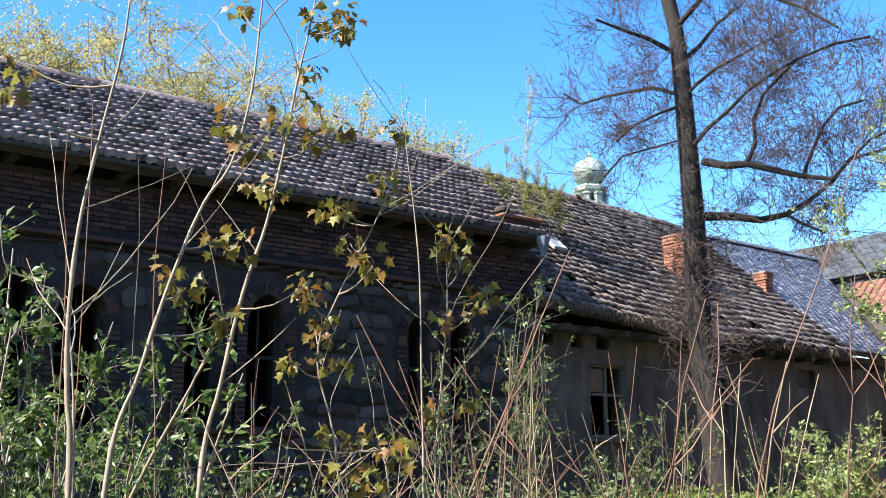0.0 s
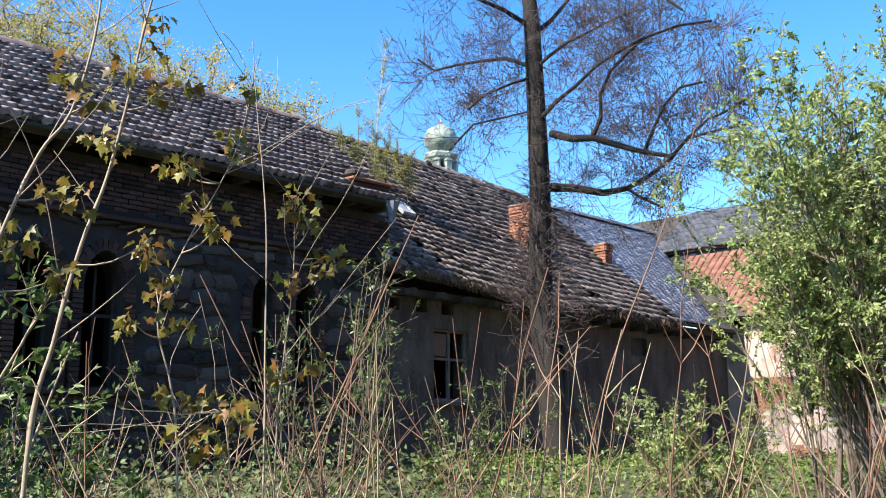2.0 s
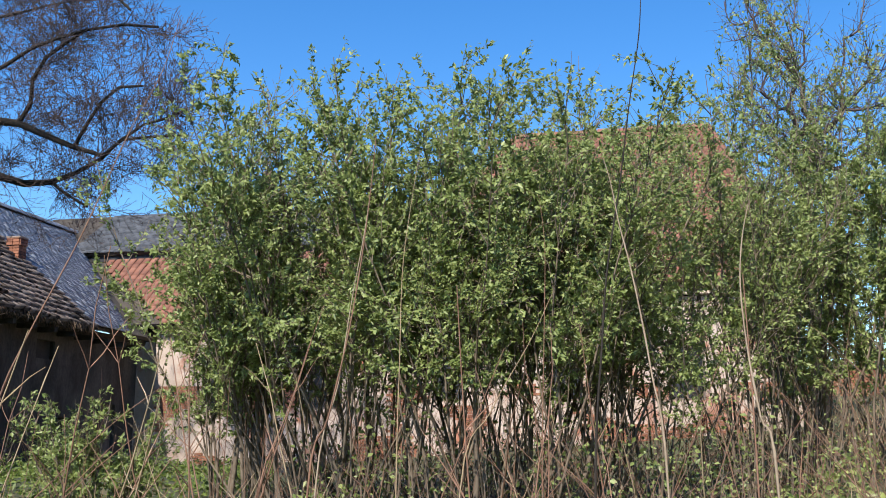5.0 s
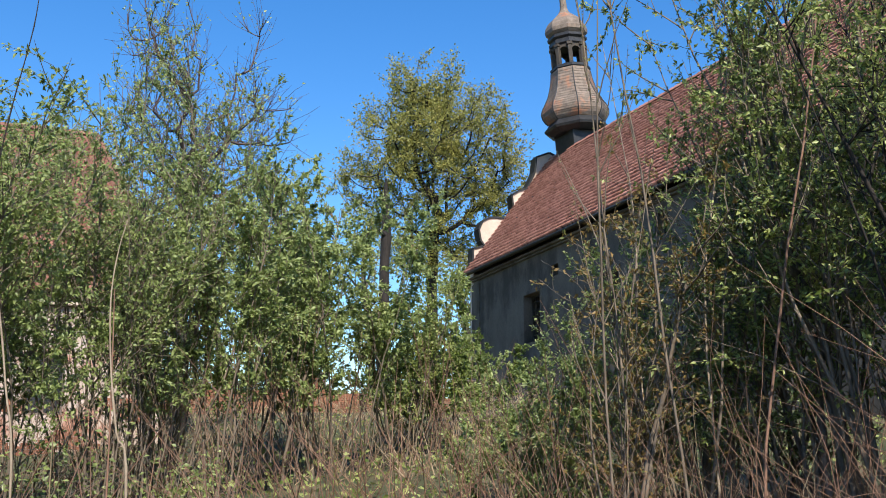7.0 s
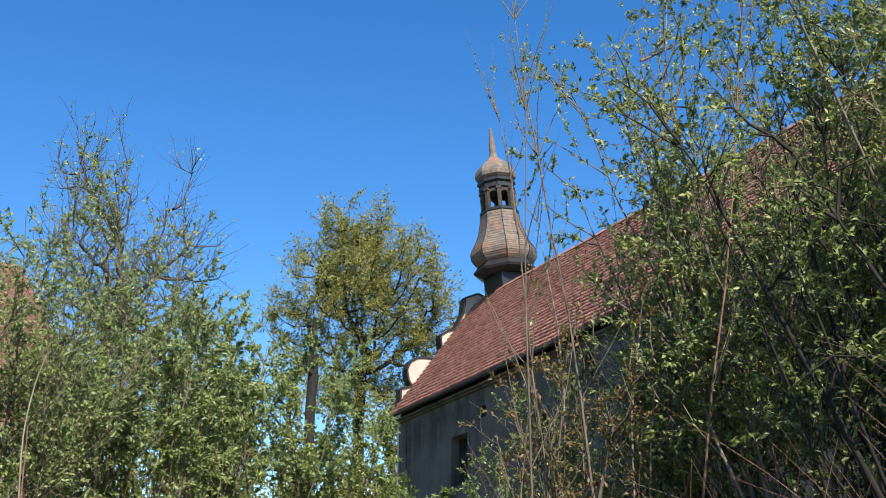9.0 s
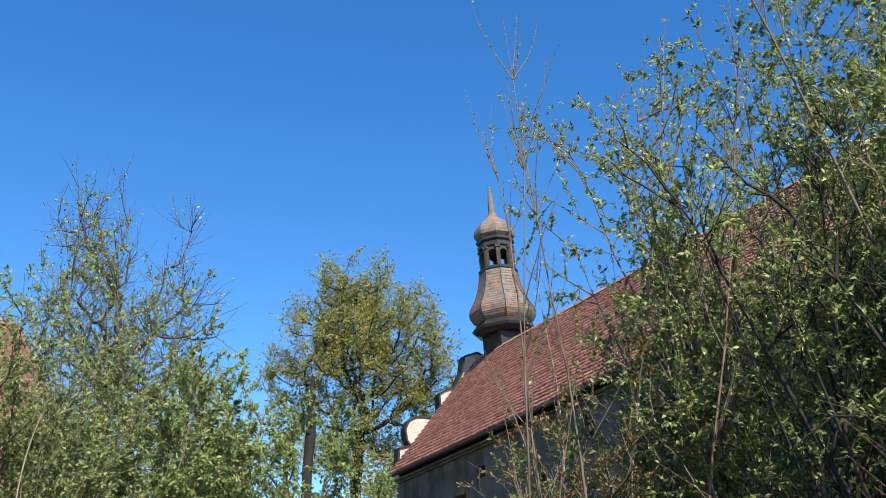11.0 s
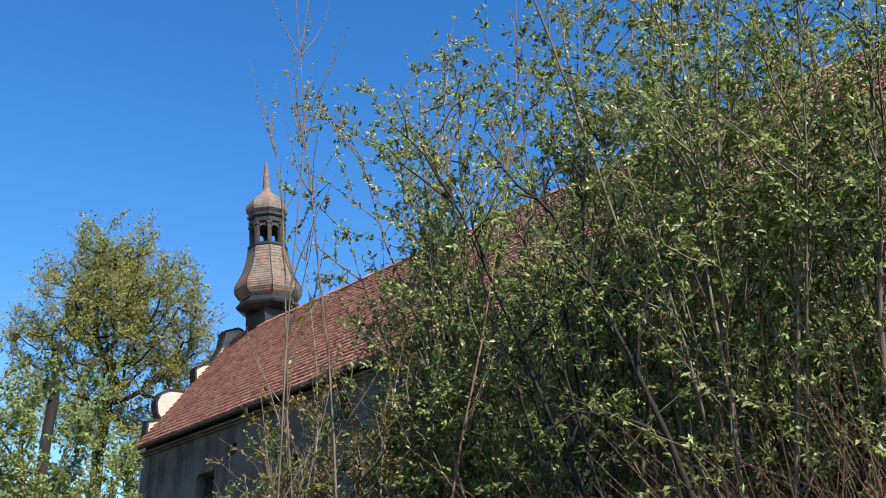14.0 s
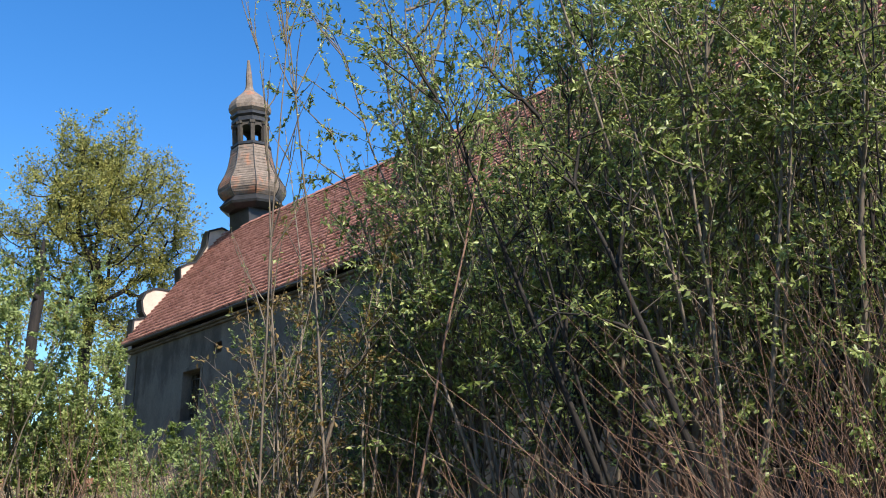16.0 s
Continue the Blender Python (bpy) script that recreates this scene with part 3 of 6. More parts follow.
    ridge_caps(wing, (9.9, 4.5, 8.48), (17.0, 4.5, 8.46), M["slate"], seed=6)
    # moss and thatch-like litter hanging over the eave
    rnd = random.Random(8)
    st = [[], []]
    for i in range(2600):
        x = rnd.uniform(-0.45, 10) if rnd.random() < 0.4 else rnd.uniform(-0.45, 4.5)
        z = 4.88 - 0.066 * max(0, min(x, 4.7)) - (0.006 * max(0, x - 4.7))
        p = Vector((x, -0.46 + rnd.uniform(-0.04, 0.25), z + rnd.uniform(-0.03, 0.03)))
        d = Vector((rnd.gauss(0, 0.06), rnd.uniform(-0.10, 0.02), rnd.uniform(-0.17, -0.03)))
        tube(st, [p, p + d * 0.5, p + d + Vector((0, 0, -0.03))], [0.011, 0.009, 0.003], 3)
    ob = new("moss_fringe", store_mesh("moss_fringe", st, M["moss"]))
    ob.parent = wing
    tagged(ob, "dry moss fringe hanging from the eave", kind="stuff")
    # skylight
    v, u = Vector((0, 4.92, 4.1)).normalized(), Vector((1, 0, -0.04)).normalized()
    n = u.cross(v)
    m = Matrix(((u.x, v.x, n.x, 1.90), (u.y, v.y, n.y, 1.62), (u.z, v.z, n.z, 6.56), (0, 0, 0, 1)))
    sk = new("skylight", mesh_of("skylight", boxes((-0.19, 0.19, -0.26, -0.22, 0, 0.09), (-0.19, 0.19, 0.22, 0.26, 0, 0.09), (-0.19, -0.15, -0.22, 0.22, 0, 0.09), (0.15, 0.19, -0.22, 0.22, 0, 0.09), bevel=0.006), M["zinc"]))
    sk.parent, sk.matrix_local = wing, m
    tagged(sk, "small tin-framed roof light")
    part("pane", boxes((-0.15, 0.15, -0.22, 0.22, 0.055, 0.065)), M["zinc"], sk)
    return wing


plaster_wing()


def chimney(m, w, d, h, cap, label):
    """A brick chimney of single courses, with a corbelled head."""
    ch = thing("chimney", m, label, "chimney")
    core = boxes((-w / 2 + 0.02, w / 2 - 0.02, -d / 2 + 0.02, d / 2 - 0.02, -1.2, h))
    part("flue", core, M["mortar"], ch)
    bm = bmesh.new()
    rnd = random.Random(4)
    z, j = -0.9, 0
    while z < h - 0.01:
        out = cap if z > h - 0.24 else 0.0
        for side in range(4):
            length, other = (w, d) if side % 2 == 0 else (d, w)
            k = max(2, round(length / 0.25))
            step = length / k
            for i in range(k):
                a = -length / 2 + i * step + 0.006
                b = a + step - 0.012
                o = other / 2 + out + rnd.uniform(-0.004, 0.004)
                q = (a, b, -o, -o + 0.06) if side == 0 else (a, b, o - 0.06, o) if side == 2 else (-o, -o + 0.06, a, b) if side == 1 else (o - 0.06, o, a, b)
                box(bm, *q, z + 0.005, z + 0.068)
        z += 0.077
        j += 1
    part("bricks", bm, M["red_brick"], ch, kind="stuff")
    part("cap", boxes((-w / 2 - cap, w / 2 + cap, -d / 2 - cap, d / 2 + cap, h, h + 0.05), bevel=0.01), M["tile_brown_rest"], ch)
    return ch


chimney(WING @ pose(6.05, 1.55, 6.15), 0.50, 0.62, 1.12, 0.03, "broad red-brick chimney rising from the mossy roof")
chimney(WING @ pose(9.75, 1.85, 6.55), 0.32, 0.36, 0.28, 0.03, "small dark-red brick chimney stack at the slate roof")
solo("chimney_flashing", boxes((-0.30, 0.32, -0.09, 0.0, -0.05, 0.05), (0.26, 0.32, 0.0, 0.8, -0.05, 0.05)), M["zinc"], WING @ pose(6.05, 1.22, 6.05, 40), "pale mortar flashing round the chimney foot", "flashing")


# ---- the mansard house across the yard ----
def gabled_house():
    house = thing("house", HOUSE, "derelict house with flaking pink plaster and red tile roof behind shrubs", "house")
    holes = [(2.0, 2.9, 2.6, 4.0), (5.0, 5.9, 2.6, 4.0), (8.4, 9.3, 2.8, 4.3), (11.4, 12.3, 2.8, 4.3), (14.4, 15.3, 2.8, 4.3)]
    bm = bmesh.new()
    wall_columns(bm, 0.45, 17.55, 0.0, 0.5, -0.5, 5.4, holes)
    wall = part("front_wall", bm, M["pink_plaster"], house, "sunlit wall with flaking pink plaster and bare brick")
    part("side_wall", boxes((17.05, 17.55, 0.51, 9.0, -0.5, 5.4)), M["pink_plaster"], house)
    part("back_wall", boxes((-6, 17.04, 8.5, 9.0, -0.5, 5.4)), M["pink_plaster"], house)
    # dark wall behind the windows in place of room shade
    part("inner_wall", boxes((0.5, 17.0, 3.0, 3.2, -0.5, 5.3)), M["interior"], house)
    for a, b, lo, hi in holes:
        c = (a + b) / 2
        w = part("window", boxes((a, a + 0.06, 0.2, 0.28, lo, hi), (b - 0.06, b, 0.2, 0.28, lo, hi), (a + 0.06, b - 0.06, 0.2, 0.28, hi - 0.06, hi), (a + 0.06, b - 0.06, 0.2, 0.28, lo, lo + 0.06), (c - 0.03, c + 0.03, 0.2, 0.28, lo + 0.06, hi - 0.06)), M["wood"], house)
        part("pane", boxes((a + 0.07, c - 0.04, 0.235, 0.24, lo + 0.07, hi - 0.07)), M["glass"], w)
        part("pane", boxes((c + 0.04, b - 0.07, 0.235, 0.24, lo + 0.07, hi - 0.07)), M["glass"], w)
    part("cornice", boxes((7.0, 17.7, -0.16, -0.004, 5.42, 5.6), (7.0, 17.75, -0.26, -0.004, 5.6, 5.72), bevel=0.02), M["cream"], house, "plaster eave cornice")
    # lower part: red lower slope, dark clerestory strip, slate above
    low = [(-3.4, -0.4, 4.95), (8.2, -0.4, 5.05), (-6.0, 2.0, 7.2), (8.2, 2.0, 7.3)]
    vall = lambda p, a, b: p[0] > 0.9 - (p[1] + 0.4) * 1.45
    slab(house, "roof_deck", [(x, y, z - 0.05) for x, y, z in low], 0.1, M["dark_wood"])
    tiled(house, low, 0.20, 0.27, flat_tile(0.20, 0.30), M["tile_red"], M["tile_red"], keep=vall, seed=31, stagger=True)
    part("clerestory", boxes((-6.0, 8.2, 2.02, 2.2, 7.2, 7.5)), M["metal_dark"], house, "dark boarded strip between two roof slopes")
    up = [(-6.0, 1.9, 7.5), (8.2, 1.9, 7.5), (-6.0, 4.4, 9.2), (8.2, 4.4, 9.2)]
    slab(house, "upper_roof_deck", [(x, y, z - 0.04) for x, y, z in up], 0.1, M["dark_wood"])
    tiled(house, [(-3.7, 1.9, 7.5), (8.2, 1.9, 7.5), (-3.7, 4.4, 9.2), (8.2, 4.4, 9.2)], 0.22, 0.16, flat_tile(0.22, 0.24), M["slate_dark"], M["slate_dark"], seed=32, name="slate", stagger=True)
    slab(house, "rear_roof_deck", [(8.2, 9.3, 5.2), (-6.0, 9.3, 5.2), (8.2, 4.4, 9.2), (-6.0, 4.4, 9.2)], 0.1, M["dark_wood"])
    # higher hipped part
    e, w, zr, ze = 0.35, 4.1, 11.05, 5.75
    fr = [(7.2, -e, ze), (17.9, -e, ze), (10.0, w, zr), (15.75, w, zr)]
    slab(house, "front_slope", [(x, y, z - 0.05) for x, y, z in fr], 0.1, M["dark_wood"])
    slab(house, "hip_slope", [(17.9, -e, ze), (17.9, 8.55, ze), (15.75, w, zr - 0.02), (15.75, w + 0.02, zr - 0.02)], 0.1, M["dark_wood"])
    slab(house, "left_hip_slope", [(7.2, 8.55, ze), (7.2, -e, ze), (10.0, w + 0.02, zr - 0.02), (10.0, w, zr - 0.02)], 0.1, M["dark_wood"])
    slab(house, "rear_slope", [(17.9, 8.55, ze), (7.2, 8.55, ze), (15.75, w, zr), (10.0, w, zr)], 0.1, M["dark_wood"])
    rect = [(7.2, -e, ze), (17.9, -e, ze), (7.2, w, zr), (17.9, w, zr)]
    tiled(house, rect, 0.20, 0.27, flat_tile(0.20, 0.30), M["tile_red"], M["tile_red"], seed=33, stagger=True,
          keep=lambda p, a, b: 7.2 + 2.8 * b < p[0] < 17.9 - 2.15 * b)
    hip = [(17.9, -e, ze), (17.9, 8.55, ze), (15.75, -e, zr), (15.75, 8.55, zr)]
    tiled(house, hip, 0.20, 0.27, flat_tile(0.20, 0.30), M["tile_red"], M["tile_red"], seed=34, stagger=True,
          keep=lambda p, a, b: -e + 4.45 * b < p[1] < 8.55 - 4.45 * b)
    ridge_caps(house, (10.0, w, zr), (15.8, w, zr), M["tile_red"])
    ridge_caps(house, (17.9, -e, ze + 0.03), (15.75, w, zr), M["tile_red"])
    ridge_caps(house, (7.2, -e, ze + 0.03), (10.0, w, zr), M["tile_red"])
    rnd = random.Random(9)
    bm = bmesh.new()
    for j in range(34):
        for i in range(66):
            x, z = 0.6 + i * 0.256 + (0.128 if j % 2 else 0), 0.6 + j * 0.078
            if noise.noise(Vector((x * 0.7, z * 0.8, 3.0))) > 0.12 and x < 17.3 and not any(a - 0.1 < x + 0.13 and b + 0.1 > x - 0.13 and lo - 0.05 < z + 0.07 and hi > z for a, b, lo, hi in holes):
                box(bm, x - 0.12, x + 0.12, -0.012 + rnd.uniform(-0.006, 0.006), 0.02, z, z + 0.065)
    part("bare_bricks", bm, M["red_brick"], house, "patches of bare red brick", kind="stuff")
    return house


gabled_house()
chimney(HOUSE @ pose(1.8, 4.5, 8.9), 0.36, 0.36, 1.5, 0.03, "slim pale chimney above the slate roof")


# ---- church ----
CH_LEN, CH_W = 44.0, 4.2
EAVE, RIDGE0, RIDGE1 = 10.80, 16.85, 16.0


def church():
    ch = thing("church", CHURCH, "old church with grey rendered walls, red tile roof and baroque gable", "church")
    holes = [(5.9, 7.5, 6.75, 8.8), (8.55, 9.2, 9.2, 9.66), (12.7, 14.0, 6.6, 8.6), (16.5, 17.35, 9.2, 10.05), (18.9, 20.2, 6.6, 8.6), (25.0, 26.4, 6.6, 8.6)]
    bm = bmesh.new()
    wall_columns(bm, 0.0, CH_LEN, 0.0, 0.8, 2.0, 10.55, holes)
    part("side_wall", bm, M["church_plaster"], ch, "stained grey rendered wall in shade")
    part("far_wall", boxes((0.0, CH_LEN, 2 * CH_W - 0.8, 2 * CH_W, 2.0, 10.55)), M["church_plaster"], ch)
    part("end_wall", boxes((CH_LEN - 0.8, CH_LEN, 0.81, 2 * CH_W - 0.81, 2.0, 13.0)), M["church_plaster"], ch)
    # dark sheet behind the church windows for an unlit inside
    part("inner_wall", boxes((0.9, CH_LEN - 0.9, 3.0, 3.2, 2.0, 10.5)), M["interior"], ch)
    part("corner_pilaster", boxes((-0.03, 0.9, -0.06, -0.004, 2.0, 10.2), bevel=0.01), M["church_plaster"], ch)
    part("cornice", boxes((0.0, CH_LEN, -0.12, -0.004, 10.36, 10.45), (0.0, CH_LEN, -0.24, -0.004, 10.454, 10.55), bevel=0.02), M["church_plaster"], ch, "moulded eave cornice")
    for a, b, lo, hi in holes:
        c = (a + b) / 2
        w = part("window", boxes((a, a + 0.08, 0.35, 0.45, lo, hi), (b - 0.08, b, 0.35, 0.45, lo, hi), (a + 0.08, b - 0.08, 0.35, 0.45, hi - 0.08, hi), (a + 0.08, b - 0.08, 0.35, 0.45, lo, lo + 0.08)), M["dark_wood"], ch)
        if hi - lo > 1:
            for k in (1, 2, 3):
                x = a + (b - a) * k / 4
                part("bar", boxes((x - 0.015, x + 0.015, 0.38, 0.42, lo + 0.08, hi - 0.08)), M["dark_wood"], w)
            for k in (1, 2, 3, 4, 5):
                part("bar", boxes((a + 0.08, b - 0.08, 0.375, 0.425, lo + 0.35 * k, lo + 0.35 * k + 0.03)), M["dark_wood"], w)
            part("surround", boxes((a - 0.16, a - 0.004, -0.04, 0.05, lo, hi + 0.16), (b + 0.004, b + 0.16, -0.04, 0.05, lo, hi + 0.16), (a, b, -0.04, 0.05, hi + 0.004, hi + 0.16), bevel=0.01), M["church_plaster"], w)
    # roof
    fr = [(0.1, -0.45, EAVE - 0.05), (CH_LEN, -0.45, EAVE - 0.05), (0.1, CH_W, RIDGE0), (CH_LEN, CH_W, RIDGE1)]
    slab(ch, "roof_deck", [(x, y, z - 0.04) for x, y, z in fr], 0.12, M["dark_wood"])
    slab(ch, "far_roof_deck", [(CH_LEN, 2 * CH_W + 0.45, EAVE), (0.1, 2 * CH_W + 0.45, EAVE), (CH_LEN, CH_W, RIDGE1 - 0.03), (0.1, CH_W, RIDGE0 - 0.03)], 0.12, M["dark_wood"])
    tiled(ch, fr, 0.22, 0.275, pantile(0.235, 0.29, 0.02, 0.05, lip=0.09), M["church_tile"], M["church_tile_rest"], near=lambda a, b: 0.16 < a < 0.46 and b > 0.4, seed=41, missing=0.003, sag=0.04, jitter=1.3)
    ridge_caps(ch, (0.3, CH_W, RIDGE0 + 0.04), (CH_LEN, CH_W, RIDGE1 + 0.04), M["church_tile_rest"], 0.16, 0.4)
    gut = [[], []]
    tube(gut, [Vector((0.0, -0.52, EAVE - 0.12)), Vector((18, -0.52, EAVE - 0.14)), Vector((CH_LEN, -0.52, EAVE - 0.12))], [0.055] * 3, 8)
    ob = new("gutter", store_mesh("gutter", gut, M["metal_dark"]))
    ob.parent = ch
    # gable with scrolls: an outline of (y, z), mirrored
    half = [(0.0, 2.0), (0.0, 11.2), (0.02, 12.0), (0.5, 12.15), (0.75, 12.05), (0.42, 12.5), (0.33, 13.0), (0.5, 13.4), (0.85, 13.62), (1.3, 13.66), (1.8, 13.6),
            (2.05, 13.85), (2.2, 14.2), (2.12, 14.9), (2.5, 15.15), (2.95, 15.3), (3.4, 16.2), (3.5, 17.0), (CH_W, 17.3)]
    out = half + [(2 * CH_W - y, z) for y, z in half[-2::-1]]
    bm = bmesh.new()
    prism(bm, out, -0.35, 0.08, swap=True)
    part("gable", bm, M["cream"], ch, "cream stucco gable with scrolled shoulders")
    edge = half[1:]
    for (y0, z0), (y1, z1) in zip(edge, edge[1:]):
        d = Vector((y1 - y0, z1 - z0)).normalized() if (y1 - y0, z1 - z0) != (0, 0) else Vector((1, 0))
        nrm = Vector((-d.y, d.x)) * 0.09
        for s in (1, -1):
            f = (lambda y: y) if s == 1 else (lambda y: 2 * CH_W - y)
            cop = bmesh.new()
            prism(cop, [(f(y0), z0), (f(y1), z1), (f(y1 + nrm.x), z1 + nrm.y), (f(y0 + nrm.x), z0 + nrm.y)], -0.46, 0.14, swap=True)
            part("coping_stone", cop, M["metal_dark"], ch, "dark weathered gable coping")
    return ch


church()


def church_cupola():
    """The wooden ridge turret: box, shingled bell skirt, open lantern, onion and spike."""
    cx, cy = 1.8, CH_W
    tip = CHURCH @ Vector((cx, cy, turret_z(112)))
    leaning = Matrix.Translation(tip) @ Matrix.Rotation(radians(-4.6), 4, Vector((0.986, 0.165, 0))) @ Matrix.Translation(-tip)
    cu = thing("ridge_turret", leaning @ CHURCH @ pose(cx, cy, 0), "shingled baroque ridge turret with open lantern and onion cap", "turret")
    k = TURRET_SCALE
    turn = math.pi / 8
    ring = lambda prof: [(r * k, z) for r, z in prof]
    zz = turret_z
    part("box", lathe(bmesh.new(), ring([(44, zz(470)), (44, zz(380))]), 4, math.pi / 4 + 0.1), M["metal_dark"], cu, "dark tin-clad turret base")
    part("base_plinth", boxes((-1.4, 1.2, -1.3, 1.3, zz(474), zz(444)), bevel=0.03), M["metal_dark"], cu)
    part("rim", lathe(bmesh.new(), ring([(46, zz(382)), (60, zz(376)), (62, zz(372)), (56, zz(366)), (52, zz(361))]), 8, turn), M["metal_dark"], cu)
    sk = bmesh.new()
    prof = [(52, 361), (57, 356), (61.5, 349), (62.5, 341), (60, 333), (54, 324), (48, 314), (43.5, 303), (40, 291), (37.5, 280), (36.5, 271)]
    # shingle courses stepped out one over another
    steps = []
    for (r0, y0), (r1, y1) in zip(prof, prof[1:]):
        for h in (0.0, 0.5):
            ra, rb, ya, yb = r0 + (r1 - r0) * h, r0 + (r1 - r0) * (h + 0.5), y0 + (y1 - y0) * h, y0 + (y1 - y0) * (h + 0.5)
            steps += [(ra * k + 0.036, zz(ya)), (rb * k + 0.018, zz(yb) - 0.004)]
    lathe(sk, steps + [(36 * k, zz(270))], 8, turn)
    part("bell_skirt", sk, M["shingle"], cu, "bell-shaped skirt of weathered shingles")
    for s in range(8):
        a = turn + 2 * math.pi * s / 8
        st = [[], []]
        tube(st, [Vector(((r * k + 0.03) * math.cos(a), (r * k + 0.03) * math.sin(a), zz(y))) for r, y in prof], [0.03] * len(prof), 5)
        ob = new("hip_roll", store_mesh("hip_roll", st, M["metal_dark"]))
        ob.parent = cu
    part("lantern_sill", lathe(bmesh.new(), ring([(36, zz(271)), (38.5, zz(269)), (38.5, zz(265)), (34, zz(263))]), 8, turn), M["metal_dark"], cu)
    for s in range(8):
        a = turn + 2 * math.pi * s / 8
        bm = boxes((-0.10, 0.10, -0.10, 0.10, zz(264), zz(226)), (-0.14, 0.14, -0.14, 0.14, zz(233), zz(228)), bevel=0.012)
        bmesh.ops.rotate(bm, verts=bm.verts[:], cent=(0, 0, 0), matrix=Matrix.Rotation(a, 3, 'Z'))
        bmesh.ops.translate(bm, verts=bm.verts[:], vec=(31 * k * math.cos(a), 31 * k * math.sin(a), 0))
        part("post", bm, M["dark_wood"], cu)
    # arched heads between the posts
    for s in range(8):
        a, span = 2 * math.pi * (s + 1) / 8, 31 * k * math.sin(turn)
        rise = [(-span, zz(229)), (-span, zz(243))] + [(-span * 0.78 * math.cos(math.pi * i / 8), zz(243 - 9 * math.sin(math.pi * i / 8))) for i in range(9)] + [(span, zz(243)), (span, zz(229))]
        bm = prism(bmesh.new(), rise, -0.04, 0.04)
        bmesh.ops.rotate(bm, verts=bm.verts[:], cent=(0, 0, 0), matrix=Matrix.Rotation(a + math.pi / 2, 3, 'Z'))
        bmesh.ops.translate(bm, verts=bm.verts[:], vec=(31 * k * math.cos(turn) * math.cos(a), 31 * k * math.cos(turn) * math.sin(a), 0))
        part("arch_head", bm, M["dark_wood"], cu)
    part("cornice", lathe(bmesh.new(), ring([(33, zz(229)), (36, zz(227)), (36, zz(222)), (33.5, zz(219)), (38, zz(216)), (38, zz(212)), (34, zz(209))]), 8, turn), M["metal_dark"], cu)
    on = bmesh.new()
    lathe(on, ring([(35, zz(209)), (40, zz(205)), (41, zz(199)), (39, zz(192)), (33, zz(184)), (25, zz(178)), (18, zz(173)), (12, zz(168)), (8.5, zz(163))]), 8, turn)
    part("onion_cap", on, M["shingle"], cu, "octagonal onion cap with rusty patches")
    part("spike", lathe(bmesh.new(), ring([(8.5, zz(163)), (7, zz(158)), (6, zz(140)), (2.5, zz(112))]), 8, turn), M["shingle"], cu, "tapering shingled spike")
    return cu


church_cupola()


def copper_cupola():
    top = sight(8.32, 17.15, 50.0)
    base = Vector((top.x, top.y, 0))
    k, zt = COPPER_SCALE, top.z
    z = lambda y: zt - (y - 215) * k
    cu = thing("copper_turret", Matrix.Translation(base), "distant turret with a verdigris copper onion dome", "turret")
    part("tower", lathe(bmesh.new(), [(24 * k, 0), (24 * k, z(304))], 8, math.pi / 8), M["copper"], cu)
    bulb = bmesh.new()
    prof = [(15, 266), (20, 262), (25, 256), (27.5, 247), (27, 238), (23, 229), (15, 223), (7, 219), (3, 215)]
    n = 48
    rings = []
    for r, y in prof:
        rings.append([bulb.verts.new((r * k * (1 + 0.05 * abs(math.cos(6 * 2 * math.pi * i / n))) * math.cos(2 * math.pi * i / n), r * k * (1 + 0.05 * abs(math.cos(6 * 2 * math.pi * i / n))) * math.sin(2 * math.pi * i / n), z(y))) for i in range(n)])
    for a, b in zip(rings, rings[1:]):
        for i in range(n):
            bulb.faces.new((a[i], a[(i + 1) % n], b[(i + 1) % n], b[i]))
    bulb.faces.new(rings[-1])
    part("onion_dome", bulb, M["copper"], cu, "ribbed pale green copper dome", smooth=True)
    part("finial", lathe(bmesh.new(), [(0.10, z(217)), (0.14, z(214)), (0.10, z(211)), (0.02, z(205))], 8), M["copper"], cu)
    part("collar", lathe(bmesh.new(), [(r * k, z(y)) for r, y in [(24, 284), (30, 279), (31, 273), (27, 270), (19, 268), (17, 265)]], 8, math.pi / 8), M["copper"], cu)
    for s in range(8):
        a = math.pi / 8 + math.pi / 4 * s
        bm = boxes((-0.16, 0.16, -0.16, 0.16, z(305), z(283)), (-0.2, 0.2, -0.2, 0.2, z(288), z(284.5)), bevel=0.02)
        bmesh.ops.rotate(bm, verts=bm.verts[:], cent=(0, 0, 0), matrix=Matrix.Rotation(a, 3, 'Z'))
        bmesh.ops.translate(bm, verts=bm.verts[:], vec=(24 * k * math.cos(a), 24 * k * math.sin(a), 0))
        part("post", bm, M["copper"], cu)
    part("drum", lathe(bmesh.new(), [(29 * k, z(308)), (29 * k, z(300)), (26 * k, z(299))], 8, math.pi / 8), M["copper"], cu)
    return cu


COPPER_SCALE = 50.0 / math.cos(radians(15)) / 1850 * 1.03
copper_cupola()


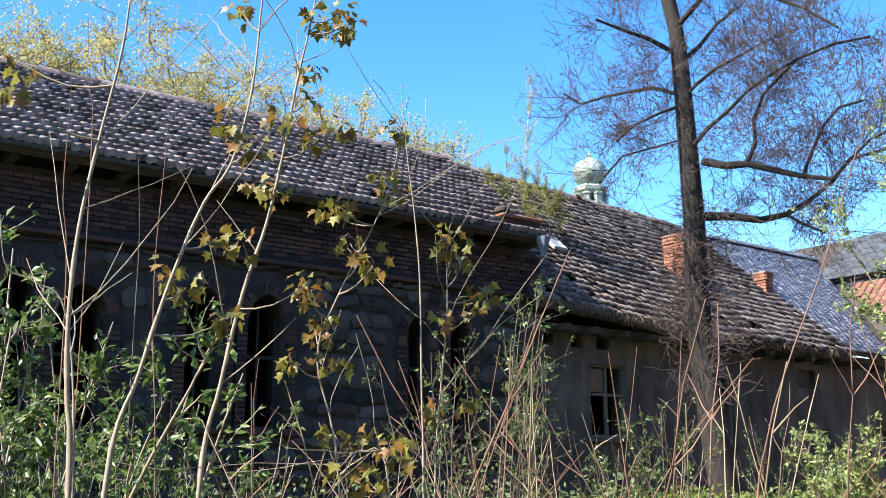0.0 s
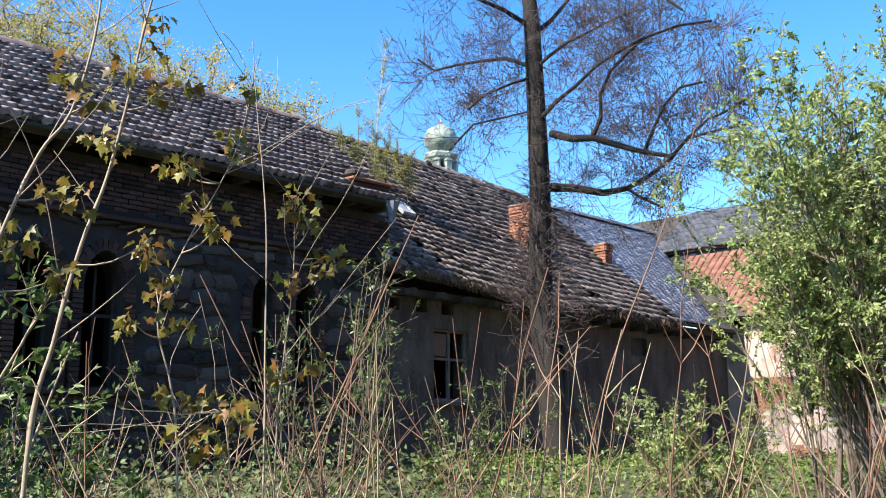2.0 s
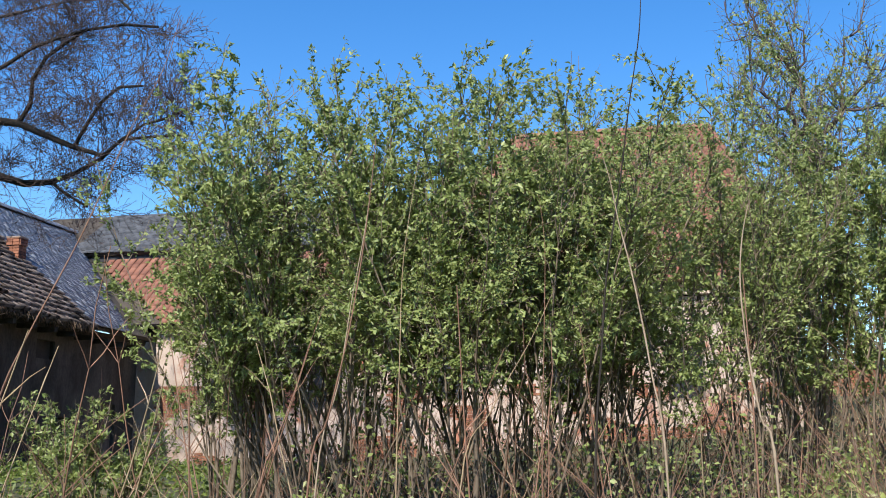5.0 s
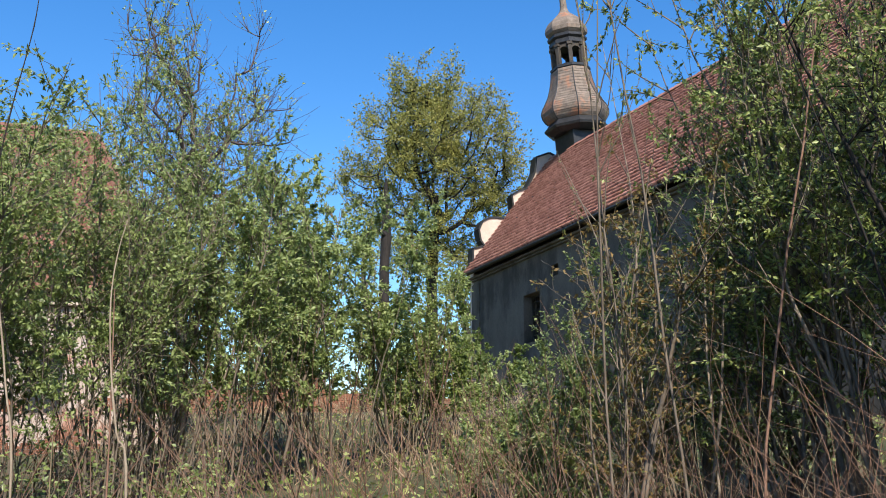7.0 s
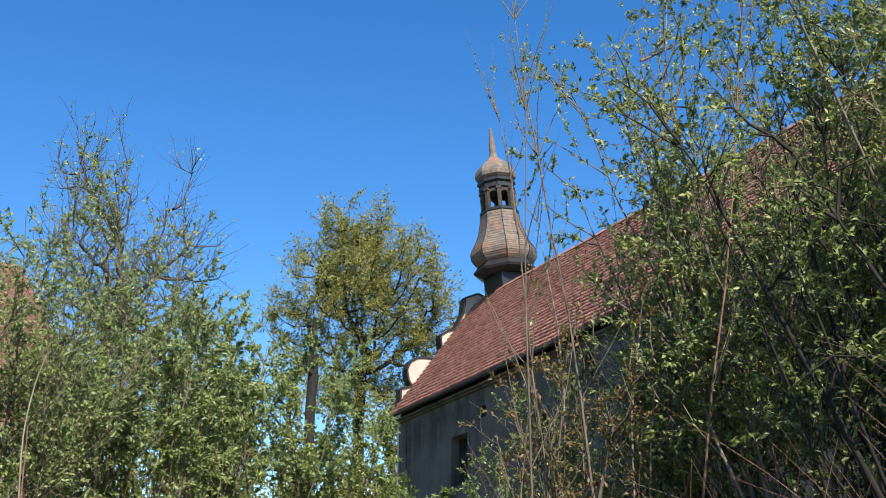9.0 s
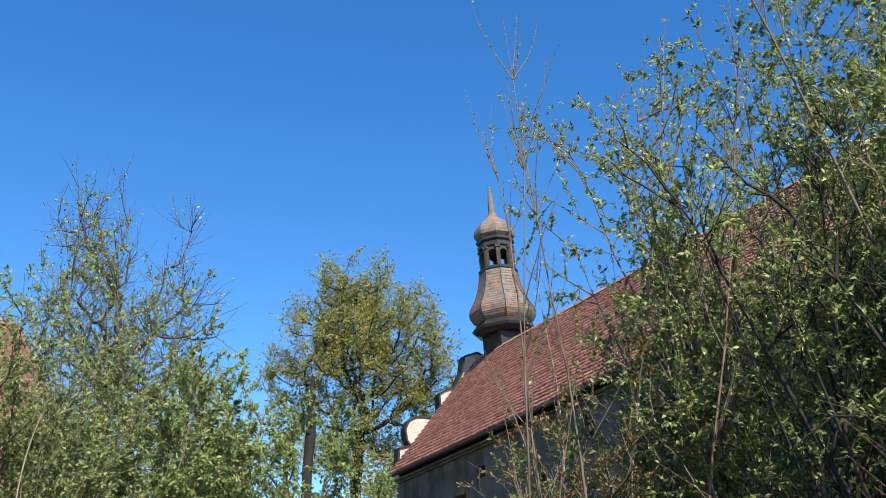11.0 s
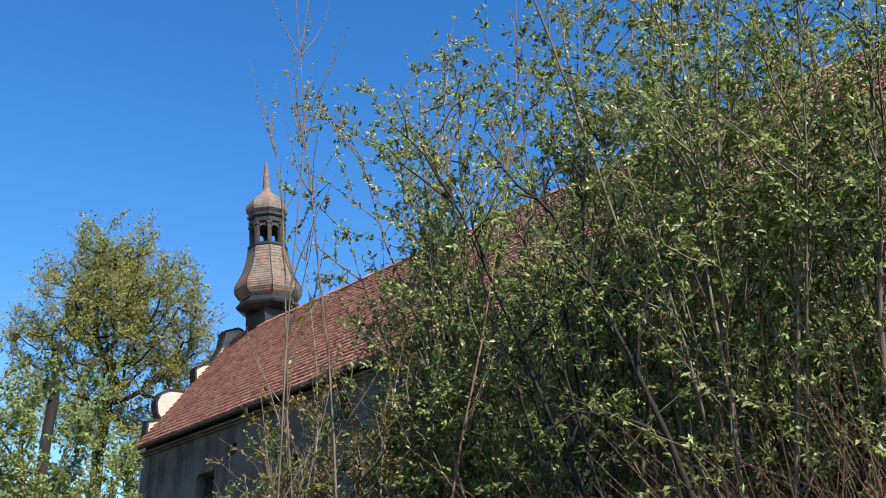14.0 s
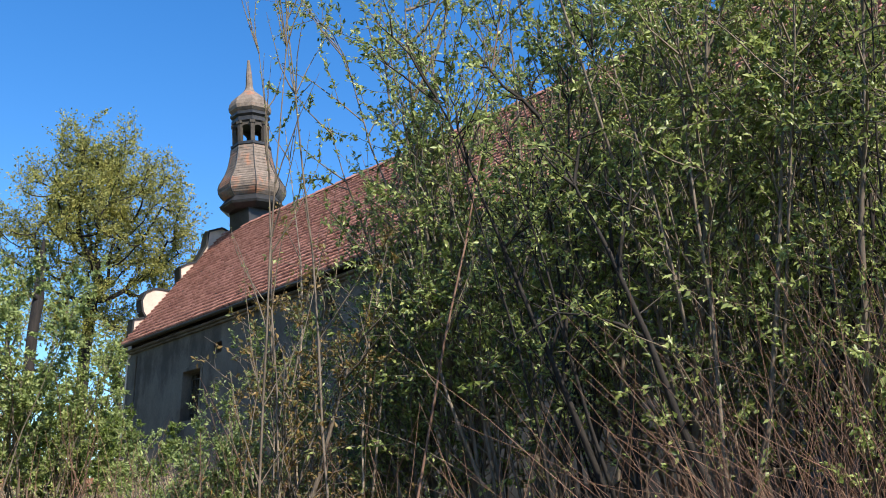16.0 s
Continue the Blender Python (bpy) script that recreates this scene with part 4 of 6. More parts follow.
# ---- garden wall on the bank ----
def garden_wall():
    a, b = spot(57.0, 36.0), spot(75.0, 43.0)
    n = 5
    for i in range(n):
        p = a.lerp(b, i / (n - 1))
        z = ground_z(p.x, p.y)
        pil = thing("gate_pillar", Matrix.Translation((p.x, p.y, z)) @ pose(0, 0, 0, 0, 0, -20), "weathered red-brick wall pillar with a stone cap", "pillar", "garden wall pillars")
        bm = bmesh.new()
        for j in range(20):
            for q in ((-0.24, -0.01), (0.01, 0.24)):
                box(bm, *q, -0.24, 0.24, j * 0.08 - 0.2, j * 0.08 - 0.13)
        part("shaft", bm, M["red_brick"], pil)
        part("cap", boxes((-0.32, 0.32, -0.32, 0.32, 1.42, 1.55), bevel=0.04), M["church_plaster"], pil)
    d = (b - a).to_2d()
    ang = math.degrees(math.atan2(d.y, d.x))
    bm = bmesh.new()
    rnd = random.Random(2)
    L = d.length
    rows = int(L / 0.25)
    for j in range(14):
        for i in range(rows):
            x = i * 0.25 + (0.125 if j % 2 else 0)
            z = ground_z(a.x + d.x * x / L, a.y + d.y * x / L)
            box(bm, x, x + 0.24, -0.12 + rnd.uniform(-0.008, 0.008), 0.12, z + j * 0.08 - 0.3, z + j * 0.08 - 0.23)
    w = thing("garden_wall", pose(a.x, a.y, 0, 0, 0, ang), "low crumbling red-brick garden wall", "wall")
    part("bricks", bm, M["red_brick"], w, kind="stuff")


garden_wall()


# ---- plants ----
def leaf_cloud(pos, direc, size, rnd, droop=0.3, wide=0.45, fold=0.25):
    """Folded leaves: base, two flanks and tip, at the given places and headings."""
    pos, direc = np.asarray(pos, float), np.asarray(direc, float)
    n = len(pos)
    d = direc + rnd.normal(0, 0.7, (n, 3)) + np.array([0, 0, -droop])
    d /= np.linalg.norm(d, axis=1, keepdims=True) + 1e-9
    up = rnd.normal(0, 0.55, (n, 3)) + np.array([-0.45, -0.25, 0.75])
    side = np.cross(d, up)
    side /= np.linalg.norm(side, axis=1, keepdims=True) + 1e-9
    nrm = np.cross(side, d)
    s = (size * rnd.uniform(0.55, 1.25, n))[:, None]
    v = np.empty((n, 4, 3))
    v[:, 0] = pos
    mid = pos + d * s * 0.42 + nrm * s * fold * 0.35
    v[:, 1] = mid - side * s * wide * 0.5
    v[:, 2] = pos + d * s - nrm * s * 0.12
    v[:, 3] = mid + side * s * wide * 0.5
    base = (np.arange(n) * 4)[:, None]
    f = np.concatenate([base + np.array([0, 1, 2]), base + np.array([0, 2, 3])], 0)
    return v.reshape(-1, 3), f


def foliage(parent, pos, direc, size, mat, seed, name="foliage", label="", **kw):
    v, f = leaf_cloud(pos, direc, size, np.random.RandomState(seed), **kw)
    ob = new(name, raw_mesh(name, v, f, mat))
    ob.parent = parent
    return tagged(ob, label, kind="stuff")


def grow(rnd, p, d, length, n, bend=0.15, rise=0.0):
    """A wandering line of n steps from p."""
    pts, d = [p.copy()], d.normalized()
    for _ in range(n):
        d = (d + Vector((rnd.gauss(0, bend), rnd.gauss(0, bend), rnd.gauss(0, bend) + rise))).normalized()
        p = p + d * (length / n)
        pts.append(p.copy())
    return pts


def off(rnd, d, angle):
    """A direction turned away from d by about that many degrees."""
    a = Vector((rnd.gauss(0, 1), rnd.gauss(0, 1), rnd.gauss(0, 1)))
    a = (a - d * a.dot(d)).normalized()
    return (d * math.cos(radians(angle)) + a * math.sin(radians(angle))).normalized()


def taper(r0, r1, n):
    return [r0 + (r1 - r0) * i / (n - 1) for i in range(n)]


def shrub(name, label, category, base, height, spread, stems, leaves, size, mat, bark, seed, bare=0.25, group="", thick=0.018, twigs=9, wide=0.5, erect=0.0):
    """Many stems from one root, side shoots, twigs and a crown of single leaves."""
    rnd = random.Random(seed)
    ob = thing(name, Matrix.Translation(base), label, category, group)
    ends = []
    for k in range(stems):
        a = rnd.uniform(0, 2 * math.pi)
        root = Vector((math.cos(a), math.sin(a), 0)) * rnd.uniform(0, 0.18 * spread)
        lean = rnd.uniform(0.05, 1.0) * spread / height
        d = Vector((math.cos(a) * lean, math.sin(a) * lean, 1.0))
        h = height * rnd.uniform(0.70, 1.0)
        pts = grow(rnd, root + Vector((0, 0, -0.15)), d, h, 8, 0.07, 0.05 + erect)
        r = thick * rnd.uniform(0.6, 1.25) * (1.8 if rnd.random() < 0.18 else 1.0)
        st = [[], []]
        tube(st, pts, taper(r, 0.004, 9), 5)
        for i in range(twigs):
            t = rnd.uniform(bare, 0.98)
            j = min(7, int(t * 8))
            q = pts[j].lerp(pts[j + 1], t * 8 - j)
            dd = off(rnd, (pts[j + 1] - pts[j]).normalized(), rnd.uniform(28, 62))
            dd.z += 0.25
            ln = height * rnd.uniform(0.10, 0.26) * (1.15 - 0.6 * t)
            tw = grow(rnd, q, dd, ln, 4, 0.16, 0.05)
            tube(st, tw, taper(r * 0.38, 0.002, 5), 3)
            ends.append(tw)
            for _ in range(2):
                m = rnd.randint(1, 3)
                t2 = grow(rnd, tw[m], off(rnd, (tw[m + 1] - tw[m]).normalized(), rnd.uniform(30, 65)), ln * rnd.uniform(0.35, 0.7), 3, 0.18, 0.03)
                tube(st, t2, taper(r * 0.2, 0.0015, 4), 3)
                ends.append(t2)
        ends.append(pts[5:])
        s = new("stem", store_mesh("stem", st, bark))
        s.parent = ob
    pos, direc = [], []
    for _ in range(leaves // 3):
        tw = rnd.choice(ends)
        t = rnd.uniform(0.15, 1.0) * (len(tw) - 1)
        j = min(len(tw) - 2, int(t))
        q, d = tw[j].lerp(tw[j + 1], t - j), (tw[j + 1] - tw[j]).normalized()
        for _ in range(3):
            pos.append(q + Vector((rnd.gauss(0, 0.016), rnd.gauss(0, 0.016), rnd.gauss(0, 0.016))))
            direc.append(d)
    if leaves:
        foliage(ob, pos, direc, size, mat, seed, wide=wide)
    return ob


def tree(name, label, base, height, crown, trunk_r, leaves, size, mat, bark, seed, clear=0.3, levels=3, kids=(9, 6, 5), twig_mat=None, open_angle=(35, 65), trunks=1, rise=0.06, lean=(0, 0), fuzz=0.22):
    """Trunk, limbs, branches and twigs; the leaves sit on the outer twigs."""
    rnd = random.Random(seed)
    ob = thing(name, Matrix.Translation(base), label, "tree")
    wood, fine, ends = [[], []], [[], []], []

    def branch(p, d, length, r, level):
        n = 7 if level == 0 else 5 if level < levels - 1 else 4
        pts = grow(rnd, p, d, length, n, 0.05 if level == 0 else 0.14, 0.0 if level == 0 else rise)
        tube(wood if level < 2 else fine, pts, taper(r, max(0.004, r * (0.35 if level == 0 else 0.2)), n + 1), 8 if level == 0 else 5 if level == 1 else 3)
        if level == levels:
            ends.append(pts)
            return
        for i in range(kids[level]):
            t = rnd.uniform(clear if level == 0 else 0.25, 1.0)
            j = min(n - 1, int(t * n))
            q = pts[j].lerp(pts[j + 1], t * n - j)
            dd = off(rnd, (pts[j + 1] - pts[j]).normalized(), rnd.uniform(*open_angle))
            f = crown if level == 0 else length * 0.62
            branch(q, dd, f * rnd.uniform(0.6, 1.05) * (1.25 - 0.6 * t), max(0.006, r * (0.5 if level == 0 else 0.42) * (1.2 - 0.6 * t)), level + 1)
        ends.append(pts[-3:])

    for k in range(trunks):
        d = Vector((lean[0] + (rnd.uniform(-0.15, 0.15) if trunks > 1 else 0), lean[1] + (rnd.uniform(-0.15, 0.15) if trunks > 1 else 0), 1))
        branch(Vector((0.25 * k, 0, -0.3)), d, height * (1 if k == 0 else 0.85), trunk_r, 0)
    t = new("trunk", store_mesh("trunk", wood, bark))
    t.parent = ob
    if fine[0]:
        t = new("twig_mass", store_mesh("twig_mass", fine, twig_mat or bark))
        t.parent = ob
        tagged(t, kind="stuff")
    if leaves:
        pos, direc = [], []
        for _ in range(leaves):
            tw = rnd.choice(ends)
            j = rnd.randint(0, len(tw) - 2)
            pos.append(tw[j].lerp(tw[j + 1], rnd.random()) + Vector((rnd.gauss(0, fuzz), rnd.gauss(0, fuzz), rnd.gauss(0, fuzz))))
            direc.append((tw[j + 1] - tw[j]).normalized())
        foliage(ob, pos, direc, size, mat, seed, name="crown", wide=0.6)
    return ob


def crown_tree(name, label, base, trunk, trunk_r, lobes, nodes, leaves, size, mat, bark, seed, twig_mat=None, twig=0.7, twigs=4, tip_r=0.010, up=0.25):
    """A tree that fills a crown of lobes (centre, radii): branches are grown from the trunk outwards to places spread through the crown."""
    rnd, rs = random.Random(seed), np.random.RandomState(seed)
    ob = thing(name, Matrix.Translation(base), label, "tree")
    pos, parent = [np.array(p, float) for p in trunk], [max(0, i - 1) for i in range(len(trunk))]
    n0 = len(pos)
    aims = []
    share = [r[0] * r[1] * r[2] for _, r in lobes]
    for _ in range(nodes):
        c, r = rnd.choices(lobes, share)[0]
        d = rs.normal(0, 1, 3)
        d /= np.linalg.norm(d)
        aims.append(np.array(c) + d * np.array(r) * rnd.random() ** 0.45)
    start = pos[-1]
    aims.sort(key=lambda p: np.linalg.norm(p - start))
    reach = [0.0] * n0
    for p in aims:
        a = np.array(pos[n0 // 2:])
        gap = np.linalg.norm(a - p, axis=1) + 0.35 * np.array(reach[n0 // 2:]) + 0.6 * np.maximum(0, a[:, 2] - p[2])
        j = int(np.argmin(gap)) + n0 // 2
        parent.append(j)
        reach.append(reach[j] + float(np.linalg.norm(pos[j] - p)))
        pos.append(p)
    load = [1.0] * len(pos)
    for i in range(len(pos) - 1, 0, -1):
        load[parent[i]] += load[i]
    rad = [min(trunk_r, tip_r * l ** 0.47) for l in load]
    wood, fine, ends = [[], []], [[], []], []
    for i in range(1, n0):
        rad[i] = max(rad[i], trunk_r * (1 - 0.5 * i / n0))
    rad[0] = trunk_r * 1.15
    tube(wood, [Vector(p) for p in pos[:n0]], rad[:n0], 8)
    for i in range(n0, len(pos)):
        a, b = Vector(pos[parent[i]]), Vector(pos[i])
        ln = (b - a).length
        bow = Vector((rnd.gauss(0, 0.07), rnd.gauss(0, 0.07), -0.10)) * ln
        r0, r1 = min(rad[parent[i]], rad[i] * 1.35), rad[i]
        line = [a, a.lerp(b, 0.33) + bow, a.lerp(b, 0.66) + bow * 0.9, b]
        tube(wood if r1 > 0.03 else fine, line, taper(r0, r1, 4), 6 if r1 > 0.03 else 4)
        d = (b - a).normalized()
        for _ in range(twigs):
            dd = off(rnd, d, rnd.uniform(15, 75)) + Vector((0, 0, up))
            tw = grow(rnd, line[rnd.randint(1, 3)], dd, twig * rnd.uniform(0.4, 1.2), 3, 0.16, 0.05)
            tube(fine, tw, taper(tip_r * 0.6, tip_r * 0.25, 4), 3)
            ends.append(tw)
    t = new("trunk", store_mesh("trunk", wood, bark))
    t.parent = ob
    t = new("twig_mass", store_mesh("twig_mass", fine, twig_mat or bark))
    t.parent = ob
    tagged(t, kind="stuff")
    where, direc = [], []
    for _ in range(leaves):
        tw = rnd.choice(ends)
        j = rnd.randint(0, 2)
        where.append(tw[j].lerp(tw[j + 1], rnd.random()) + Vector((rnd.gauss(0, 0.3), rnd.gauss(0, 0.3), rnd.gauss(0, 0.3))) * size * 2.6)
        direc.append((tw[j + 1] - tw[j]).normalized())
    foliage(ob, where, direc, size, mat, seed, name="crown", wide=0.6)
    return ob


# tall yellowing trees behind the stone wing
for k, (hd, far, top, w) in enumerate(((-18.0, 46, 24.5, 7.0), (-11.2, 50, 23.0, 5.6), (-4.2, 48, 20.3, 6.0), (-26, 47, 24.0, 6.5), (-8.0, 58, 20.3, 5.5), (-22.5, 54, 22.0, 6.0), (-14.5, 56, 21.5, 6), (-1.5, 56, 17.8, 4.5))):
    p = spot(hd, far)
    h = sight(hd, top, far).z - p.z
    crown_tree("tall_tree", "tall tree with sparse yellow spring leaves behind the roof", p, [(0, 0, -0.3), (0.1, 0, h * 0.2), (0, 0.1, h * 0.36), (0, 0, h * 0.5)], 0.28,
               [((0, 0, h * 0.72), (w * 0.95, w * 0.95, h * 0.26)), ((w * 0.5, -w * 0.1, h * 0.66), (w * 0.7, w * 0.7, h * 0.22)), ((-w * 0.5, 0, h * 0.68), (w * 0.65, w * 0.65, h * 0.22)), ((0, 0, h * 0.84), (w * 0.55, w * 0.55, h * 0.15))],
               380, 34000, 0.14, M["leaf_yellow"], M["bark"], 100 + k, twig=1.3, twigs=4, tip_r=0.013)


# the alder before the plastered wing: trunk and great limbs by hand, twigs grown on them
def alder():
    rnd = random.Random(77)
    far = 19.0
    g = lambda pts: [sight(a, e, far + q) for a, e, q in pts]
    base = spot(15.0, far)
    ob = thing("alder_tree", Matrix.Translation(base), "tall bare alder with a dark trunk and dense purplish twigs", "tree")
    trunk = g(ALDER_TRUNK)
    trunk[0].z = base.z - 0.3
    top = trunk[-1]
    trunk += [top + Vector((-0.25, 0.1, 1.6)), top + Vector((-0.2, 0.2, 3.2)), top + Vector((-0.5, 0.2, 5.0))]
    trunk = [p - base for p in trunk]
    wood, fine, limbs = [[], []], [[], []], []
    n = len(trunk)
    tube(wood, trunk, taper(0.25, 0.10, n), 10)
    t = new("trunk", store_mesh("trunk", wood, M["bark_dark"]))
    t.parent = ob
    for pts, r in ALDER_LIMBS:
        pts = [p - base for p in g(pts)]
        st = [[], []]
        tube(st, pts, taper(r * 0.95, 0.022, len(pts)), 7)
        b = new("limb", store_mesh("limb", st, M["bark_dark"]))
        b.parent = ob
        limbs.append((pts, 1.0))
    for k in range(8):
        j = rnd.randint(n - 5, n - 1)
        a = rnd.uniform(0, 6.28)
        pts = grow(rnd, trunk[j].lerp(trunk[j - 1], rnd.random()), Vector((math.cos(a), math.sin(a), 0.5)), rnd.uniform(2.2, 4.2), 6, 0.13, 0.02)
        st = [[], []]
        tube(st, pts, taper(0.04, 0.008, 7), 5)
        b = new("limb", store_mesh("limb", st, M["bark_dark"]))
        b.parent = ob
        limbs.append((pts, 1.0))
    tips = []

    def spray(p, d, length, r, level):
        pts = grow(rnd, p, d, length, 4, 0.17, 0.07)
        tube(fine, pts, taper(r, 0.004, 5), 3)
        tips.append(pts)
        if level:
            for _ in range(5):
                j = rnd.randint(1, 3)
                spray(pts[j], off(rnd, (pts[j + 1] - pts[j]).normalized(), rnd.uniform(30, 65)), length * rnd.uniform(0.4, 0.65), r * 0.6, level - 1)

    for pts, w in limbs:
        for j in range(1, len(pts)):
            for _ in range(6):
                q = pts[j - 1].lerp(pts[j], rnd.random())
                spray(q, off(rnd, (pts[j] - pts[j - 1]).normalized(), rnd.uniform(35, 80)), rnd.uniform(0.6, 1.4), 0.0075, 2)
    # epicormic shoots round the trunk
    for _ in range(240):
        t = rnd.betavariate(3, 3)
        z = 1.0 + 5.2 * t
        c = min(trunk, key=lambda p: abs(p.z - z))
        a = rnd.uniform(0, 6.28)
        spray(Vector((c.x, c.y, z)), Vector((math.cos(a), math.sin(a), rnd.uniform(-0.9, 0.5))), rnd.uniform(0.35, 1.0), 0.008, 1)
    f = new("twig_mass", store_mesh("twig_mass", fine, M["twig_purple"]))
    f.parent = ob
    tagged(f, "dense purplish twigs with catkins", kind="stuff")
    pos, direc = [], []
    for _ in range(26000):
        tw = rnd.choice(tips)
        j = rnd.randint(0, 3)
        pos.append(tw[j].lerp(tw[j + 1], rnd.random()))
        direc.append((0, 0, -0.6))
    foliage(ob, pos, direc, 0.045, M["twig_purple"], 3, name="catkin_mass", droop=1.0)
    return ob


# birch seedlings growing on the roof
def roof_birch():
    rnd = random.Random(15)
    base = WING @ Vector((1.3, 2.0, 6.9))
    ob = thing("birch_sapling", Matrix.Translation(base), "slender birch sapling rooted on the old roof", "tree")
    ends = []
    for k, (h, dx, r) in enumerate(((4.3, 0.0, 0.018), (2.2, -0.25, 0.014), (1.7, -0.5, 0.012), (1.8, 0.3, 0.012), (1.3, -0.8, 0.010), (1.3, 0.6, 0.010), (1.2, 0.1, 0.01), (1.2, -0.35, 0.01), (1.1, 0.8, 0.01))):
        st = [[], []]
        pts = grow(rnd, Vector((dx, 0.2 * rnd.uniform(-1, 1), -0.5 if k == 0 else -0.3)), Vector((dx * 0.15, 0, 1)), h, 9, 0.025, 0.05)
        tube(st, pts, taper(r, 0.003, 10), 5)
        for i in range(44 if k == 0 else 16):
            j = rnd.randint(2, 8)
            q = pts[j].lerp(pts[j + 1], rnd.random())
            tw = grow(rnd, q, off(rnd, Vector((0, 0, 1)), rnd.uniform(20, 50)), rnd.uniform(0.3, 0.85) * (1.3 - j / 9), 4, 0.1, 0.03)
            tube(st, tw, taper(0.006, 0.0015, 5), 3)
            ends.append((tw, j / 9 * h))
        s = new("stem", store_mesh("stem", st, M["white_bark"] if k == 0 else M["twig_purple"]))
        s.parent = ob
    pos, direc = [], []
    while len(pos) < 14000:
        tw, h = rnd.choice(ends)
        if rnd.random() < (1.0 if h < 1.5 else 0.42):
            j = rnd.randint(0, 3)
            pos.append(tw[j].lerp(tw[j + 1], rnd.random()) + Vector((rnd.gauss(0, 0.03), rnd.gauss(0, 0.03), rnd.gauss(0, 0.03))))
            direc.append((0, 0, 0.3))
    foliage(ob, pos, direc, 0.036, M["leaf_olive"], 4, wide=0.6)
    return ob


roof_birch()

# big leafy shrub thicket before the house
for k, (hd, far, h, w, n, lv) in enumerate(((21.8, 12.0, 2.2, 1.0, 9, 1800), (28.4, 12.6, 4.1, 0.55, 9, 2800), (29.6, 12.4, 6.9, 0.3, 4, 1300), (31.8, 12.0, 5.3, 1.2, 13, 6500), (34.0, 11.8, 6.3, 2.8, 18, 10000),
                                            (38.0, 11.6, 6.3, 2.6, 18, 10000), (42.3, 11.2, 6.3, 2.6, 18, 10000), (46.4, 11.6, 6.5, 2.2, 15, 6500), (51.0, 12.0, 5.1, 2.2, 15, 5600), (48.8, 12.4, 6.6, 0.9, 7, 2400), (56.2, 13.5, 7.0, 1.7, 13, 4600), (58.6, 15.5, 8.6, 1.8, 11, 4500), (44.5, 12.6, 6.6, 2.0, 12, 5000), (36.0, 12.6, 6.6, 2.0, 12, 5000))):
    shrub("leafy_shrub", "tall many-stemmed shrub with fresh green leaves", "shrub", spot(hd, far), h * 0.84, w * 1.5, n + 3, int(lv * 3.2), 0.062, M["leaf_green"], M["bark"], 200 + k, bare=0.4 if hd > 24 else 0.1, group="shrubs before the house", twigs=18)

# the ragged bare tree and the green thickets beyond it
p = spot(59.6, 25.0)
crown_tree("ragged_tree", "half-bare tree with upright dark limbs and thin purplish twigs", p, [(0, 0, -0.3), (0.05, 0, 2.0), (0.0, 0.1, 4.0), (0.0, 0.1, 6.2)], 0.19,
           [((-0.5, 0.7, 9.2), (1.0, 1.1, 2.8)), ((0.85, -1.2, 8.3), (0.9, 1.0, 2.4)), ((0.0, 0.0, 6.6), (1.9, 1.9, 1.8))], 170, 2600, 0.09, M["leaf_green"], M["bark_dark"], 61, twig_mat=M["twig_purple"], twig=0.9, twigs=8, tip_r=0.013, up=0.6)
for k, (hd, far, h, w, n, lv, mt) in enumerate(((57.5, 14.5, 6.2, 2.0, 9, 2300, "leaf_green"), (61.0, 15.0, 6.2, 2.4, 10, 4500, "leaf_green"), (64.5, 18.0, 6.6, 2.8, 12, 8000, "leaf_green"), (68.0, 19.0, 6.4, 3.0, 13, 9000, "leaf_green"),
                                                (71.3, 20.0, 5.0, 2.6, 10, 3600, "leaf_silver"), (66.5, 22.0, 7.0, 3.0, 12, 5200, "leaf_green"), (74.0, 24.0, 3.8, 2.4, 10, 5200, "leaf_green"), (72.4, 22.0, 4.0, 2.2, 10, 5600, "leaf_ground"), (76.2, 27.0, 3.2, 2.2, 9, 3600, "leaf_ground"), (59.0, 19.0, 6.0, 2.6, 10, 3200, "leaf_green"), (62.5, 23, 6.6, 3.0, 10, 4000, "leaf_green"))):
    shrub("willow_shrub", "loose light-green shrub on the bank", "shrub", spot(hd, far), h * 0.87, w, n, int(lv * 2.6), 0.08, M[mt], M["bark"], 300 + k, bare=0.25, group="shrubs on the bank", twigs=12)
p = spot(73.2, 53.0)
crown_tree("maple_tree", "tall broad tree with fresh olive-yellow leaves", p, [(0, 0, -0.3), (0.1, 0.05, 3.5), (-0.05, 0.1, 7.0), (0.0, 0.0, 10.0)], 0.34,
           [((0.0, 0.0, 14.6), (4.7, 4.7, 3.9)), ((-0.2, 0.5, 16.6), (2.9, 2.9, 2.9)), ((0.8, -3.2, 12.2), (2.4, 2.2, 2.6)), ((-0.8, 3.4, 12.4), (2.2, 2.0, 2.2)), ((0.0, 0.0, 9.6), (3.4, 3.4, 2.2))], 440, 62000, 0.15, M["leaf_olive"], M["bark_dark"], 74, twig=1.0, twigs=5, tip_r=0.016)
for k, (hd, far, h) in enumerate(((66.0, 60.0, 13.0), (70.0, 66.0, 12.0), (75.5, 70.0, 10.0), (62.0, 64.0, 13.0))):
    tree("far_tree", "distant tree with thin spring foliage", spot(hd, far), h, 5.0, 0.3, 3000, 0.3, M["leaf_silver"], M["bark"], 80 + k, clear=0.25, kids=(13, 5, 4))


